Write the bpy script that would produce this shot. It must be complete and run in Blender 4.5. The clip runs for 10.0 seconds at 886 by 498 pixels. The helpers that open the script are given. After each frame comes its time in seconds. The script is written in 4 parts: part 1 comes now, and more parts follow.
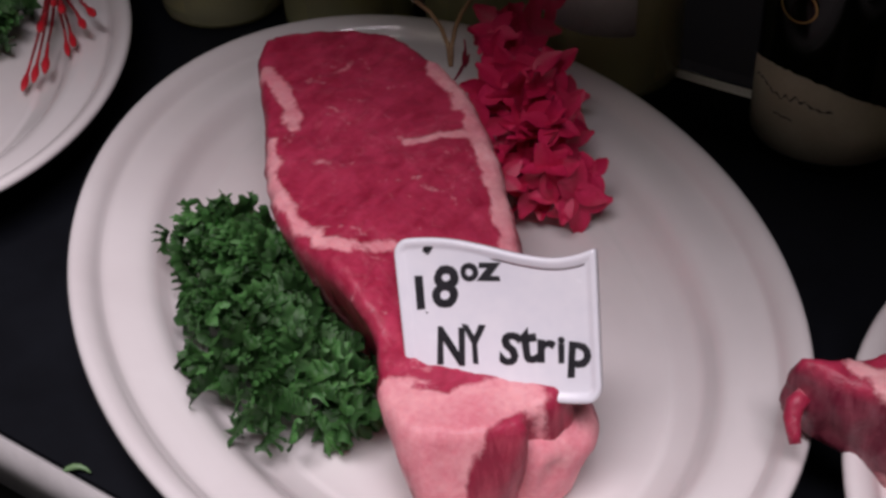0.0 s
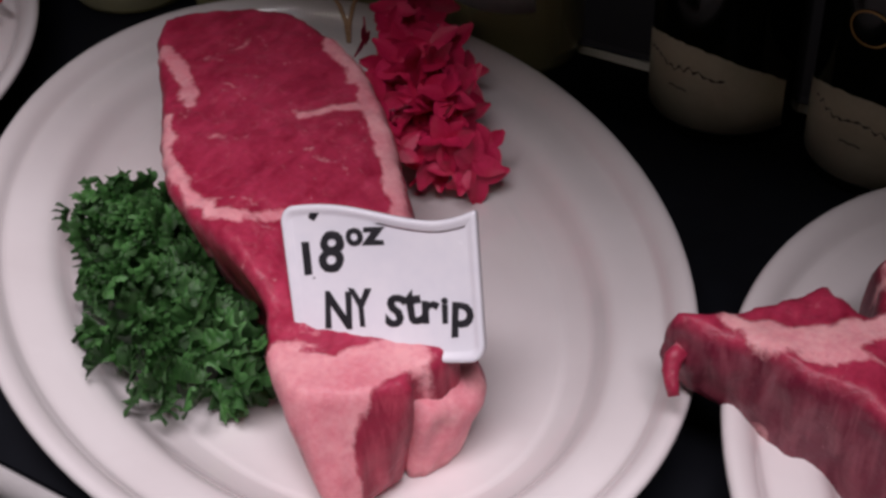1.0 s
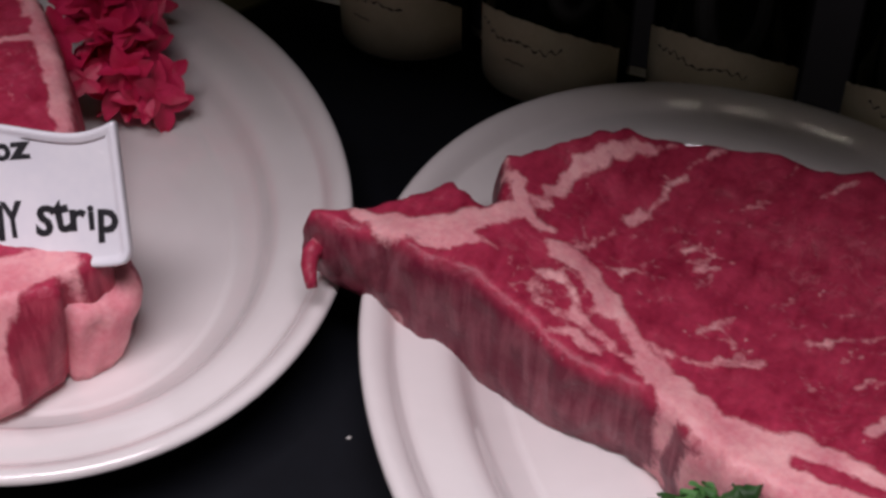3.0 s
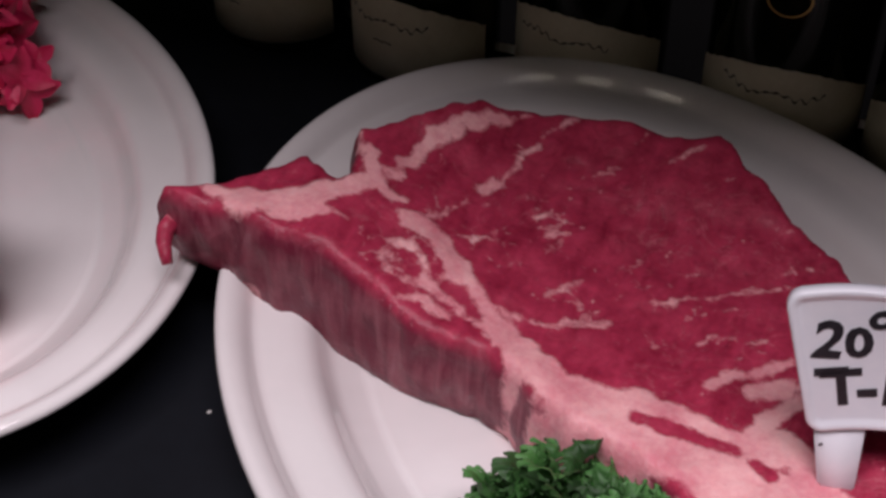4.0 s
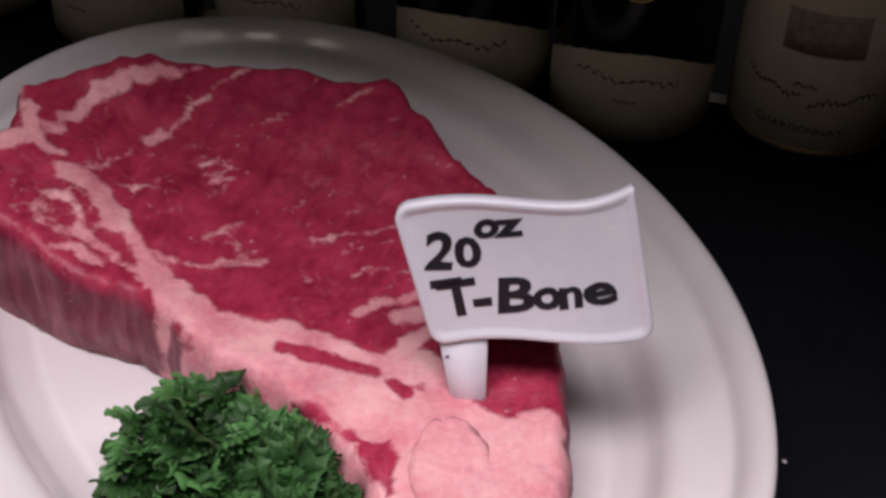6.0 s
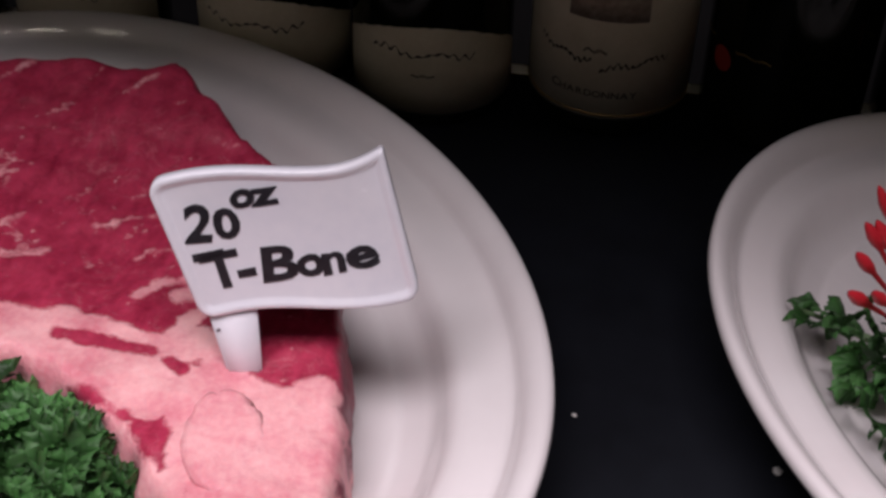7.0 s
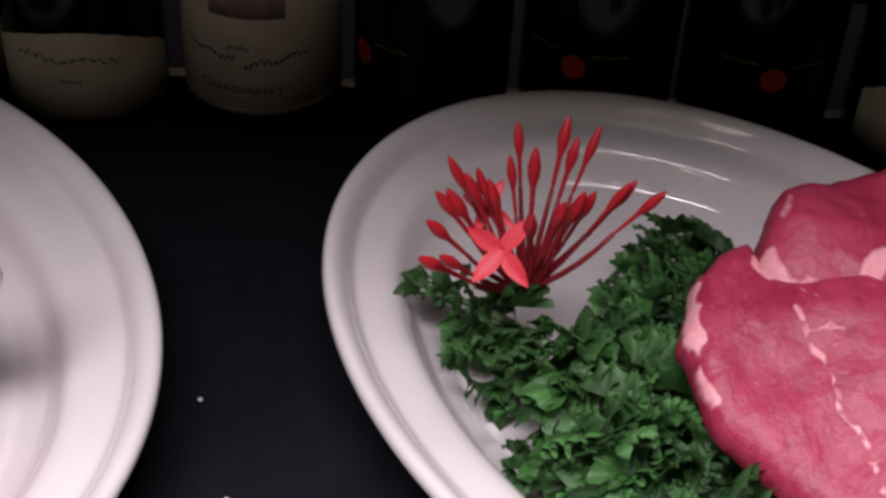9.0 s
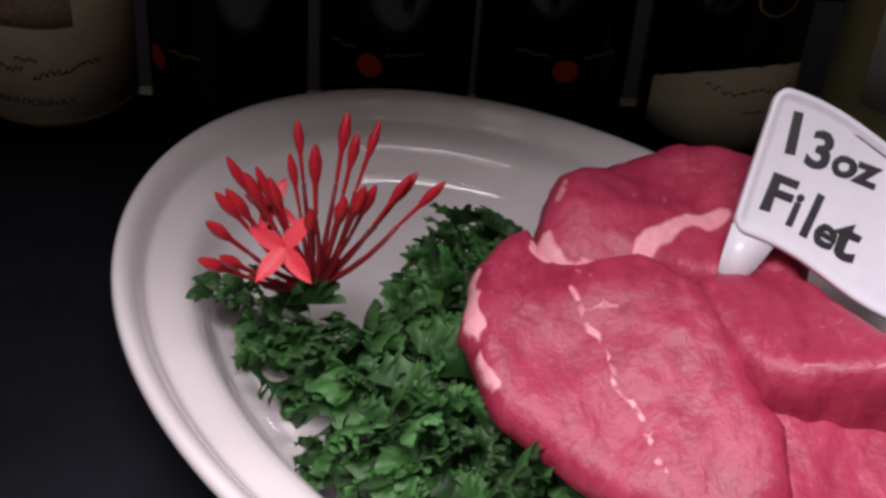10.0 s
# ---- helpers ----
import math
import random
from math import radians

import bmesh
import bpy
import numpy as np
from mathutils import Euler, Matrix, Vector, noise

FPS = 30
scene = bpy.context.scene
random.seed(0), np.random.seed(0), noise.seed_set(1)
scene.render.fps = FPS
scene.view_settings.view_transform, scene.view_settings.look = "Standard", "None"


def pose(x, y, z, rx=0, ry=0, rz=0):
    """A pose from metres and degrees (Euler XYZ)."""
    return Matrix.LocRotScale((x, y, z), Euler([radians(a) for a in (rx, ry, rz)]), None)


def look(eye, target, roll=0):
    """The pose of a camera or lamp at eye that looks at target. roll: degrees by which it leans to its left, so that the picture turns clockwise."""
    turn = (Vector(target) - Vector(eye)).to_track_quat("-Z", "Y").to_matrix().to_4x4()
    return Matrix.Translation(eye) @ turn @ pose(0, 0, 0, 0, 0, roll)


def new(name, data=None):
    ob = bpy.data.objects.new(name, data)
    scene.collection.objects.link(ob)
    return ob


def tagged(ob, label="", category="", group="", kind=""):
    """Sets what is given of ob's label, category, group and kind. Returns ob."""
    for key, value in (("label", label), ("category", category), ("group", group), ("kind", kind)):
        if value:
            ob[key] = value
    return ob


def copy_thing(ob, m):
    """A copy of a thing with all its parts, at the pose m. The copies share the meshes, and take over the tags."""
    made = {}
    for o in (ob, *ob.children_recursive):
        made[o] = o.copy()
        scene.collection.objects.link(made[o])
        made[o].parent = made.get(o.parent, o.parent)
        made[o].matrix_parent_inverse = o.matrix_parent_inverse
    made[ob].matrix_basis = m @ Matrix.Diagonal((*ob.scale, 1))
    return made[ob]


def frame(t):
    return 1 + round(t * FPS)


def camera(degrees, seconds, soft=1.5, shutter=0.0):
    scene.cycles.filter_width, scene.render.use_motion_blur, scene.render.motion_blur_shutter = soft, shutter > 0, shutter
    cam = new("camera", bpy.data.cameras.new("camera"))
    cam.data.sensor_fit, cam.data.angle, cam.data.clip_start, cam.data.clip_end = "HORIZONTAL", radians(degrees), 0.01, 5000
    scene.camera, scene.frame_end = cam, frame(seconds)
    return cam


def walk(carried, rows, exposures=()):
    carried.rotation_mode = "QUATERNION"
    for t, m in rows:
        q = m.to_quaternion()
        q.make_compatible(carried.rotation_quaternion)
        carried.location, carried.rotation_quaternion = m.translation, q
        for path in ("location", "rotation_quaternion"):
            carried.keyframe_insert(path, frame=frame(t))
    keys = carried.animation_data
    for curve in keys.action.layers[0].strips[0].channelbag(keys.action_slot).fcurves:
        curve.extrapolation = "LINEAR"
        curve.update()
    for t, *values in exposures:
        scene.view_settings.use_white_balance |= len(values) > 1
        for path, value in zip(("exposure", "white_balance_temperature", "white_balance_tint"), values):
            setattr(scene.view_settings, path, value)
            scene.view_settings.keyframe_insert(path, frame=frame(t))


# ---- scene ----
cam = camera(36.0, 10.0, soft=3.0)
PATH = [
    (0, (-0.0814, -0.369, 0.3942), (-0.8983, 0.7689, -0.7353), -3.1),
    (0.5, (-0.0712, -0.3692, 0.3915), (-0.8798, 0.7772, -0.7371), -3.3),
    (1, (-0.0517, -0.368, 0.3897), (-0.8214, 0.7999, -0.7434), -2.9),
    (1.5, (-0.0272, -0.3676, 0.3861), (-0.7634, 0.8187, -0.7497), -2.5),
    (2, (-0.0038, -0.3703, 0.3843), (-0.6856, 0.8425, -0.7578), -2.0),
    (2.5, (0.0172, -0.3713, 0.387), (-0.6156, 0.8603, -0.7632), -1.0),
    (4, (0.0723, -0.3681, 0.3825), (-0.4468, 0.9085, -0.7749), 0.0),
    (4.5, (0.0862, -0.3701, 0.3798), (-0.3979, 0.9229, -0.7749), 0.5),
    (5, (0.1054, -0.3702, 0.378), (-0.3389, 0.9358, -0.7785), 0.8),
    (5.5, (0.1267, -0.3655, 0.3726), (-0.2706, 0.9602, -0.7776), 1.7),
    (7, (0.195, -0.3635, 0.3618), (-0.0322, 1.0103, -0.7794), 1.5),
    (7.5, (0.2201, -0.3638, 0.3627), (0.0427, 1.0216, -0.7722), 2.2),
    (8, (0.237, -0.3713, 0.3636), (0.1008, 1.0237, -0.7659), 2.2),
    (8.5, (0.2565, -0.3747, 0.3645), (0.1744, 1.0307, -0.7569), 2.7),
    (9, (0.2777, -0.3745, 0.3645), (0.2649, 1.0392, -0.7497), 3.4),
    (9.5, (0.2957, -0.3744, 0.3618), (0.3823, 1.0465, -0.7398), 4.2),
    (10, (0.3047, -0.3789, 0.3636), (0.4714, 1.0404, -0.7317), 4.9),
]
walk(cam, [(t, look(eye, target, roll)) for t, eye, target, roll in PATH],
     [(0.0, -0.22), (2.5, -0.36), (4.5, -0.3), (7.0, -0.08), (10.0, 0.22)])

# ---- light ----
world = bpy.data.worlds.new("world")
scene.world = world
world.use_nodes = True
world.node_tree.nodes["Background"].inputs[0].default_value = (0.75, 0.78, 1.0, 1)
world.node_tree.nodes["Background"].inputs[1].default_value = 0.006


def area_lamp(name, eye, target, sx, sy, watts, color):
    data = bpy.data.lights.new(name, "AREA")
    data.shape, data.size, data.size_y, data.energy, data.color = "RECTANGLE", sx, sy, watts, color
    ob = new(name, data)
    ob.matrix_world = look(eye, target)
    return ob


area_lamp("ceiling_light", (0.08, -0.64, 1.80), (0.08, -0.05, 0.0), 1.35, 0.60, 46.0, (1.0, 0.885, 0.968))
# weak fill lamp added at front left to lift upright faces; no window stands there
area_lamp("front_left_fill", (-1.5, -2.2, 1.3), (0.0, 0.0, 0.1), 1.4, 1.0, 1.3, (0.90, 0.92, 1.0))
for lamp_x in (-0.95, -0.10, 0.75):
    area_lamp("tube_light", (lamp_x, -1.85, 1.96), (lamp_x, -0.1, 0.0), 0.50, 0.024, 1.0, (1.0, 0.86, 0.72))


# ---- materials ----
def material(name, color=(0.8, 0.8, 0.8), rough=0.5, metal=0.0, **extra):
    m = bpy.data.materials.new(name)
    m.use_nodes = True
    b = m.node_tree.nodes["Principled BSDF"]
    b.inputs["Base Color"].default_value = (*color, 1)
    b.inputs["Roughness"].default_value = rough
    b.inputs["Metallic"].default_value = metal
    for key, value in extra.items():
        b.inputs[key.replace("_", " ")].default_value = value
    return m


def nd(m, kind, **props):
    n = m.node_tree.nodes.new(kind)
    for key, value in props.items():
        if key == "operation":
            n.operation = value
        elif key == "blend":
            n.data_type, n.blend_type = "RGBA", value
        elif key == "attribute":
            n.attribute_name = value
        else:
            n.inputs[key.replace("_", " ")].default_value = value
    return n


def ln(m, a, b):
    m.node_tree.links.new(a, b)


def coords(m, scale=(1, 1, 1)):
    tc = nd(m, "ShaderNodeTexCoord")
    mp = nd(m, "ShaderNodeMapping", Scale=scale)
    ln(m, tc.outputs["Object"], mp.inputs["Vector"])
    return mp.outputs["Vector"]


def noise_tex(m, vec, scale, detail=4.0, rough=0.55, distort=0.0):
    n = nd(m, "ShaderNodeTexNoise", Scale=scale, Detail=detail, Roughness=rough, Distortion=distort)
    ln(m, vec, n.inputs["Vector"])
    return n.outputs["Fac"]


def ramp(m, fac, stops):
    n = nd(m, "ShaderNodeValToRGB")
    el = n.color_ramp.elements
    while len(el) < len(stops):
        el.new(0.5)
    for e, (p, c) in zip(el, stops):
        e.position, e.color = p, (*c, 1) if len(c) == 3 else c
    ln(m, fac, n.inputs["Fac"])
    return n.outputs["Color"]


def maths(m, op, a, b=None, c=None):
    n = nd(m, "ShaderNodeMath", operation=op)
    for k, v in enumerate((a, b, c)):
        if v is None:
            continue
        if isinstance(v, (int, float)):
            n.inputs[k].default_value = v
        else:
            ln(m, v, n.inputs[k])
    return n.outputs[0]


def mixed(m, fac, a, b, blend="MIX"):
    n = nd(m, "ShaderNodeMix", blend=blend)
    for k, v in ((0, fac), (6, a), (7, b)):
        if isinstance(v, (int, float)):
            n.inputs[k].default_value = v
        elif isinstance(v, tuple):
            n.inputs[k].default_value = (*v, 1)
        else:
            ln(m, v, n.inputs[k])
    return n.outputs[2]


def bumped(m, height, strength, distance):
    b = nd(m, "ShaderNodeBump", Strength=strength, Distance=distance)
    ln(m, height, b.inputs["Height"])
    ln(m, b.outputs["Normal"], m.node_tree.nodes["Principled BSDF"].inputs["Normal"])


def base(m):
    return m.node_tree.nodes["Principled BSDF"].inputs["Base Color"]


def roughness(m):
    return m.node_tree.nodes["Principled BSDF"].inputs["Roughness"]


def mottled(name, c1, c2, scale, rough, bump=0.0, metal=0.0, fine=6.0):
    m = material(name, c1, rough, metal)
    v = coords(m)
    n1, n2 = noise_tex(m, v, scale), noise_tex(m, v, scale * fine)
    both = maths(m, "MULTIPLY_ADD", n2, 0.35, maths(m, "MULTIPLY", n1, 0.65))
    ln(m, ramp(m, both, [(0.32, c1), (0.68, c2)]), base(m))
    ln(m, maths(m, "MULTIPLY_ADD", n1, 0.16, rough - 0.08), roughness(m))
    if bump:
        bumped(m, both, 0.5, bump)
    return m


# glazed china: faint cream mottling, smears and specks
china = material("china", (0.8, 0.77, 0.76), 0.2, Coat_Weight=0.6, Coat_Roughness=0.03)
cv = coords(china)
smear = noise_tex(china, cv, 9.0, 5.0, 0.6, 0.4)
ln(china, ramp(china, smear, [(0.3, (0.74, 0.70, 0.69)), (0.7, (0.83, 0.80, 0.79))]), base(china))
ln(china, maths(china, "MULTIPLY_ADD", noise_tex(china, cv, 30.0), 0.10, 0.04), roughness(china))
bumped(china, noise_tex(china, cv, 22.0, 2.0), 0.2, 0.0008)

laminate = mottled("black_laminate", (0.003, 0.0036, 0.0055), (0.006, 0.0075, 0.011), 12.0, 0.55, 0.0002)
laminate.node_tree.nodes["Principled BSDF"].inputs["Specular IOR Level"].default_value = 0.22
steel = mottled("satin_steel", (0.72, 0.70, 0.69), (0.85, 0.83, 0.82), 40.0, 0.45, 0.0001, 0.35)
# near-black base colour: the darkness of the unlit surroundings is put into it
unlit_black = mottled("unlit_black", (0.006, 0.006, 0.007), (0.012, 0.011, 0.011), 3.0, 0.8)
flag_white = mottled("flag_china", (0.76, 0.77, 0.83), (0.84, 0.84, 0.88), 40.0, 0.24)
ink = mottled("marker_ink", (0.005, 0.005, 0.008), (0.02, 0.02, 0.026), 400.0, 0.45)
smudge = material("smudge", (0.16, 0.15, 0.17), 0.6)
stem_red = mottled("dark_red_stem", (0.16, 0.006, 0.012), (0.30, 0.012, 0.02), 90.0, 0.5)
bud_red = mottled("red_bud", (0.42, 0.008, 0.02), (0.66, 0.03, 0.045), 120.0, 0.45, 0.0003)
petal_red = mottled("red_petal", (0.72, 0.03, 0.06), (0.85, 0.07, 0.09), 150.0, 0.5, 0.0003)
petal_pink = mottled("crimson_petal", (0.46, 0.007, 0.045), (0.70, 0.022, 0.12), 110.0, 0.5, 0.0004)
twig_brown = mottled("twig", (0.16, 0.08, 0.03), (0.30, 0.19, 0.10), 150.0, 0.6)
leaf_mats = []
for tone in (0.46, 0.74, 1.10):
    lm = material("kale_green", (0.02, 0.1, 0.03), 0.5, Specular_IOR_Level=0.32, Subsurface_Weight=0.3, Subsurface_Scale=0.003)
    lm.node_tree.nodes["Principled BSDF"].inputs["Subsurface Radius"].default_value = (0.3, 1.0, 0.25)
    v = coords(lm)
    spots = maths(lm, "MULTIPLY_ADD", noise_tex(lm, v, 320.0), 0.4, maths(lm, "MULTIPLY", noise_tex(lm, v, 60.0), 0.6))
    dark, pale = (0.014 * tone, 0.058 * tone, 0.015 * tone), (0.066 * tone, 0.180 * tone, 0.042 * tone)
    rim = nd(lm, "ShaderNodeAttribute", attribute="margin")
    ln(lm, mixed(lm, maths(lm, "MULTIPLY", rim.outputs["Fac"], 0.55), ramp(lm, spots, [(0.3, dark), (0.72, pale)]), (0.12 * tone, 0.31 * tone, 0.095 * tone)), base(lm))
    bumped(lm, noise_tex(lm, v, 260.0, 6.0), 0.6, 0.0010)
    leaf_mats.append(lm)
rib_mat = mottled("kale_rib", (0.10, 0.22, 0.09), (0.25, 0.36, 0.18), 120.0, 0.45)
glass_dark = material("dark_green_glass", (0.004, 0.005, 0.003), 0.10, Specular_IOR_Level=0.22)
glass_pale = material("straw_glass", (0.80, 0.78, 0.50), 0.05, Transmission_Weight=0.7, IOR=1.4)
paper_cream = mottled("cream_label", (0.52, 0.46, 0.34), (0.62, 0.56, 0.44), 60.0, 0.7)
paper_grey = mottled("white_label", (0.50, 0.49, 0.47), (0.62, 0.60, 0.57), 60.0, 0.7)
print_dark = material("label_print", (0.05, 0.04, 0.04), 0.6)
print_gold = material("gold_print", (0.45, 0.30, 0.10), 0.4, 0.6)
print_picture = mottled("picture_print", (0.16, 0.12, 0.09), (0.45, 0.38, 0.29), 260.0, 0.7)
seal_red = mottled("red_seal", (0.28, 0.02, 0.015), (0.4, 0.035, 0.02), 120.0, 0.5)
foil_dark = mottled("bottle_foil", (0.02, 0.012, 0.008), (0.05, 0.03, 0.02), 80.0, 0.35, 0.0, 0.6)


def meat_material(name, lean1, lean2, fat1, fat2, vein=1.0, side1=(0.20, 0.03, 0.06), side2=(0.50, 0.24, 0.30), torn=2.5):
    """Raw beef: the point attribute fat marks seams and rims, side the cut flank, both broken up by noise."""
    m = material(name, lean1, 0.36, Specular_IOR_Level=0.45, Subsurface_Weight=0.12, Subsurface_Scale=0.004)
    m.node_tree.nodes["Principled BSDF"].inputs["Subsurface Radius"].default_value = (1.0, 0.3, 0.25)
    v = coords(m)
    big, mid, fine = noise_tex(m, v, 14.0, 3.0), noise_tex(m, v, 70.0, 5.0, 0.65, 0.6), noise_tex(m, v, 420.0, 3.0)
    grain = maths(m, "MULTIPLY_ADD", mid, 0.5, maths(m, "MULTIPLY_ADD", fine, 0.3, maths(m, "MULTIPLY", big, 0.2)))
    fibre = noise_tex(m, coords(m, (1.0, 0.28, 1.0)), 150.0, 4.0, 0.6, 0.4)
    grain = maths(m, "MULTIPLY_ADD", fibre, 0.35, maths(m, "MULTIPLY", grain, 0.65))
    lean = ramp(m, grain, [(0.36, lean1), (0.64, lean2)])
    # thin marbling threads and flecks
    warp = noise_tex(m, v, 46.0, 4.0, 0.55, 1.8)
    thread = maths(m, "SUBTRACT", 0.012, maths(m, "ABSOLUTE", maths(m, "SUBTRACT", warp, 0.5)))
    gate = maths(m, "SUBTRACT", noise_tex(m, coords(m, (1, 1, 0.3)), 26.0, 2.0), 0.51)
    thread = maths(m, "MULTIPLY", maths(m, "MULTIPLY", maths(m, "MAXIMUM", thread, 0.0), 45.0), maths(m, "MULTIPLY", maths(m, "MAXIMUM", gate, 0.0), 7.0 * vein))
    thread = maths(m, "MINIMUM", maths(m, "MAXIMUM", thread, 0.0), 0.10)
    fleck = maths(m, "MULTIPLY", maths(m, "MAXIMUM", maths(m, "SUBTRACT", noise_tex(m, v, 230.0, 2.0), 0.70), 0.0), 5.0 * vein)
    at = nd(m, "ShaderNodeAttribute", attribute="fat")
    tear = maths(m, "MULTIPLY_ADD", noise_tex(m, v, 60.0, 3.0, 0.5, 1.2), 0.55, maths(m, "MULTIPLY", noise_tex(m, v, 190.0, 6.0, 0.7, 0.8), 0.45))
    rag = maths(m, "MULTIPLY_ADD", maths(m, "SUBTRACT", tear, 0.5), torn, at.outputs["Fac"])
    seam = maths(m, "MINIMUM", maths(m, "MAXIMUM", maths(m, "MULTIPLY", rag, 2.3), 0.0), 1.0)
    mask = maths(m, "MULTIPLY", maths(m, "MINIMUM", maths(m, "ADD", maths(m, "ADD", thread, fleck), seam), 1.0), maths(m, "MULTIPLY_ADD", big, 0.5, 0.68))
    mask = maths(m, "MINIMUM", mask, 1.0)
    fat = ramp(m, maths(m, "MULTIPLY_ADD", noise_tex(m, v, 55.0, 5.0), 0.7, maths(m, "MULTIPLY", fine, 0.3)), [(0.36, fat1), (0.62, fat2)])
    top = mixed(m, mask, lean, fat)
    # flank: upright saw marks
    sv = coords(m, (1, 1, 0.12))
    saw = maths(m, "MULTIPLY_ADD", noise_tex(m, sv, 190.0, 4.0, 0.6, 0.5), 0.6, maths(m, "MULTIPLY", noise_tex(m, v, 60.0), 0.4))
    flank = ramp(m, saw, [(0.43, side1), (0.58, (0.5 * side1[0] + 0.5 * side2[0], 0.7 * side1[1] + 0.3 * side2[1], 0.7 * side1[2] + 0.3 * side2[2])), (0.76, side2)])
    sd = nd(m, "ShaderNodeAttribute", attribute="side")
    flank = mixed(m, maths(m, "MULTIPLY", seam, 0.85), flank, fat)
    ln(m, mixed(m, sd.outputs["Fac"], top, flank), base(m))
    ln(m, maths(m, "MULTIPLY_ADD", mid, 0.25, maths(m, "MULTIPLY_ADD", mask, 0.04, 0.34)), roughness(m))
    relief = maths(m, "MULTIPLY_ADD", mask, 0.25, grain)
    bumped(m, relief, 0.7, 0.0020)
    return m


beef_strip = meat_material("strip_beef", (0.27, 0.008, 0.034), (0.54, 0.045, 0.11), (0.73, 0.23, 0.28), (0.88, 0.43, 0.45), 1.0,
                           (0.26, 0.012, 0.04), (0.60, 0.16, 0.22))
beef_bone = meat_material("t_bone_beef", (0.23, 0.008, 0.032), (0.54, 0.044, 0.105), (0.75, 0.25, 0.30), (0.90, 0.49, 0.49), 1.1,
                          (0.15, 0.008, 0.03), (0.38, 0.17, 0.21))
beef_filet = meat_material("filet_beef", (0.29, 0.016, 0.050), (0.48, 0.052, 0.112), (0.82, 0.30, 0.36), (0.88, 0.45, 0.48), 0.55,
                           (0.30, 0.02, 0.055), (0.48, 0.07, 0.12), 1.0)


# ---- mesh helpers ----
def part(name, bm, mat, parent, label="", smooth=True):
    me = bpy.data.meshes.new(name)
    bm.to_mesh(me)
    bm.free()
    return piece(name, me, mat, parent, label, smooth)


def piece(name, me, mat, parent, label="", smooth=True):
    for m in (mat if isinstance(mat, (list, tuple)) else [mat]):
        if m.name not in me.materials:
            me.materials.append(m)
    if smooth:
        me.polygons.foreach_set("use_smooth", [True] * len(me.polygons))
    ob = new(name, me)
    ob.parent = parent
    return tagged(ob, label)


def thing(name, place, label, category, group="", kind="", turn=0.0):
    ob = new(name)
    ob.matrix_basis = pose(*place, 0, 0, turn)
    return tagged(ob, label, category, group, kind)


def raw_mesh(name, verts, faces):
    me = bpy.data.meshes.new(name)
    me.from_pydata([tuple(v) for v in verts], [], faces)
    me.update()
    return me


def box_bm(x0, x1, y0, y1, z0, z1, bevel=0.0):
    bm = bmesh.new()
    bmesh.ops.create_cube(bm, size=1.0)
    for v in bm.verts:
        v.co = Vector(((x0, x1)[v.co.x > 0], (y0, y1)[v.co.y > 0], (z0, z1)[v.co.z > 0]))
    if bevel:
        bmesh.ops.bevel(bm, geom=bm.edges[:], offset=bevel, segments=2, affect="EDGES")
    return bm


def lathe(profile, n=64, a=1.0, b=1.0, arc=None):
    """Turns (radius, height) pairs; arc = (from, to) in radians makes an open shell."""
    bm = bmesh.new()
    rings = []
    lo, hi = arc or (0.0, 2 * math.pi)
    count = n + 1 if arc else n
    for r, z in profile:
        rings.append([bm.verts.new((a * r * math.cos(lo + (hi - lo) * k / n), b * r * math.sin(lo + (hi - lo) * k / n), z)) for k in range(count)])
    for r0, r1 in zip(rings, rings[1:]):
        for k in range(n):
            j = (k + 1) % count
            bm.faces.new((r0[k], r0[j], r1[j], r1[k]))
    return bm, rings


def tube_bm(points, radii, n=7):
    """A tapering round stem along the points."""
    bm = bmesh.new()
    pts = [Vector(p) for p in points]
    rings = []
    for k, p in enumerate(pts):
        d = (pts[min(k + 1, len(pts) - 1)] - pts[max(k - 1, 0)]).normalized()
        q = d.to_track_quat("Z", "Y")
        rings.append([bm.verts.new(p + q @ Vector((radii[k] * math.cos(6.2832 * j / n), radii[k] * math.sin(6.2832 * j / n), 0))) for j in range(n)])
    for r0, r1 in zip(rings, rings[1:]):
        for j in range(n):
            bm.faces.new((r0[j], r0[(j + 1) % n], r1[(j + 1) % n], r1[j]))
    bm.faces.new(rings[0][::-1])
    bm.faces.new(rings[-1])
    return bm


def bezier_line(a, b, c, n=8):
    return [(1 - t) ** 2 * Vector(a) + 2 * t * (1 - t) * Vector(b) + t * t * Vector(c) for t in [k / (n - 1) for k in range(n)]]


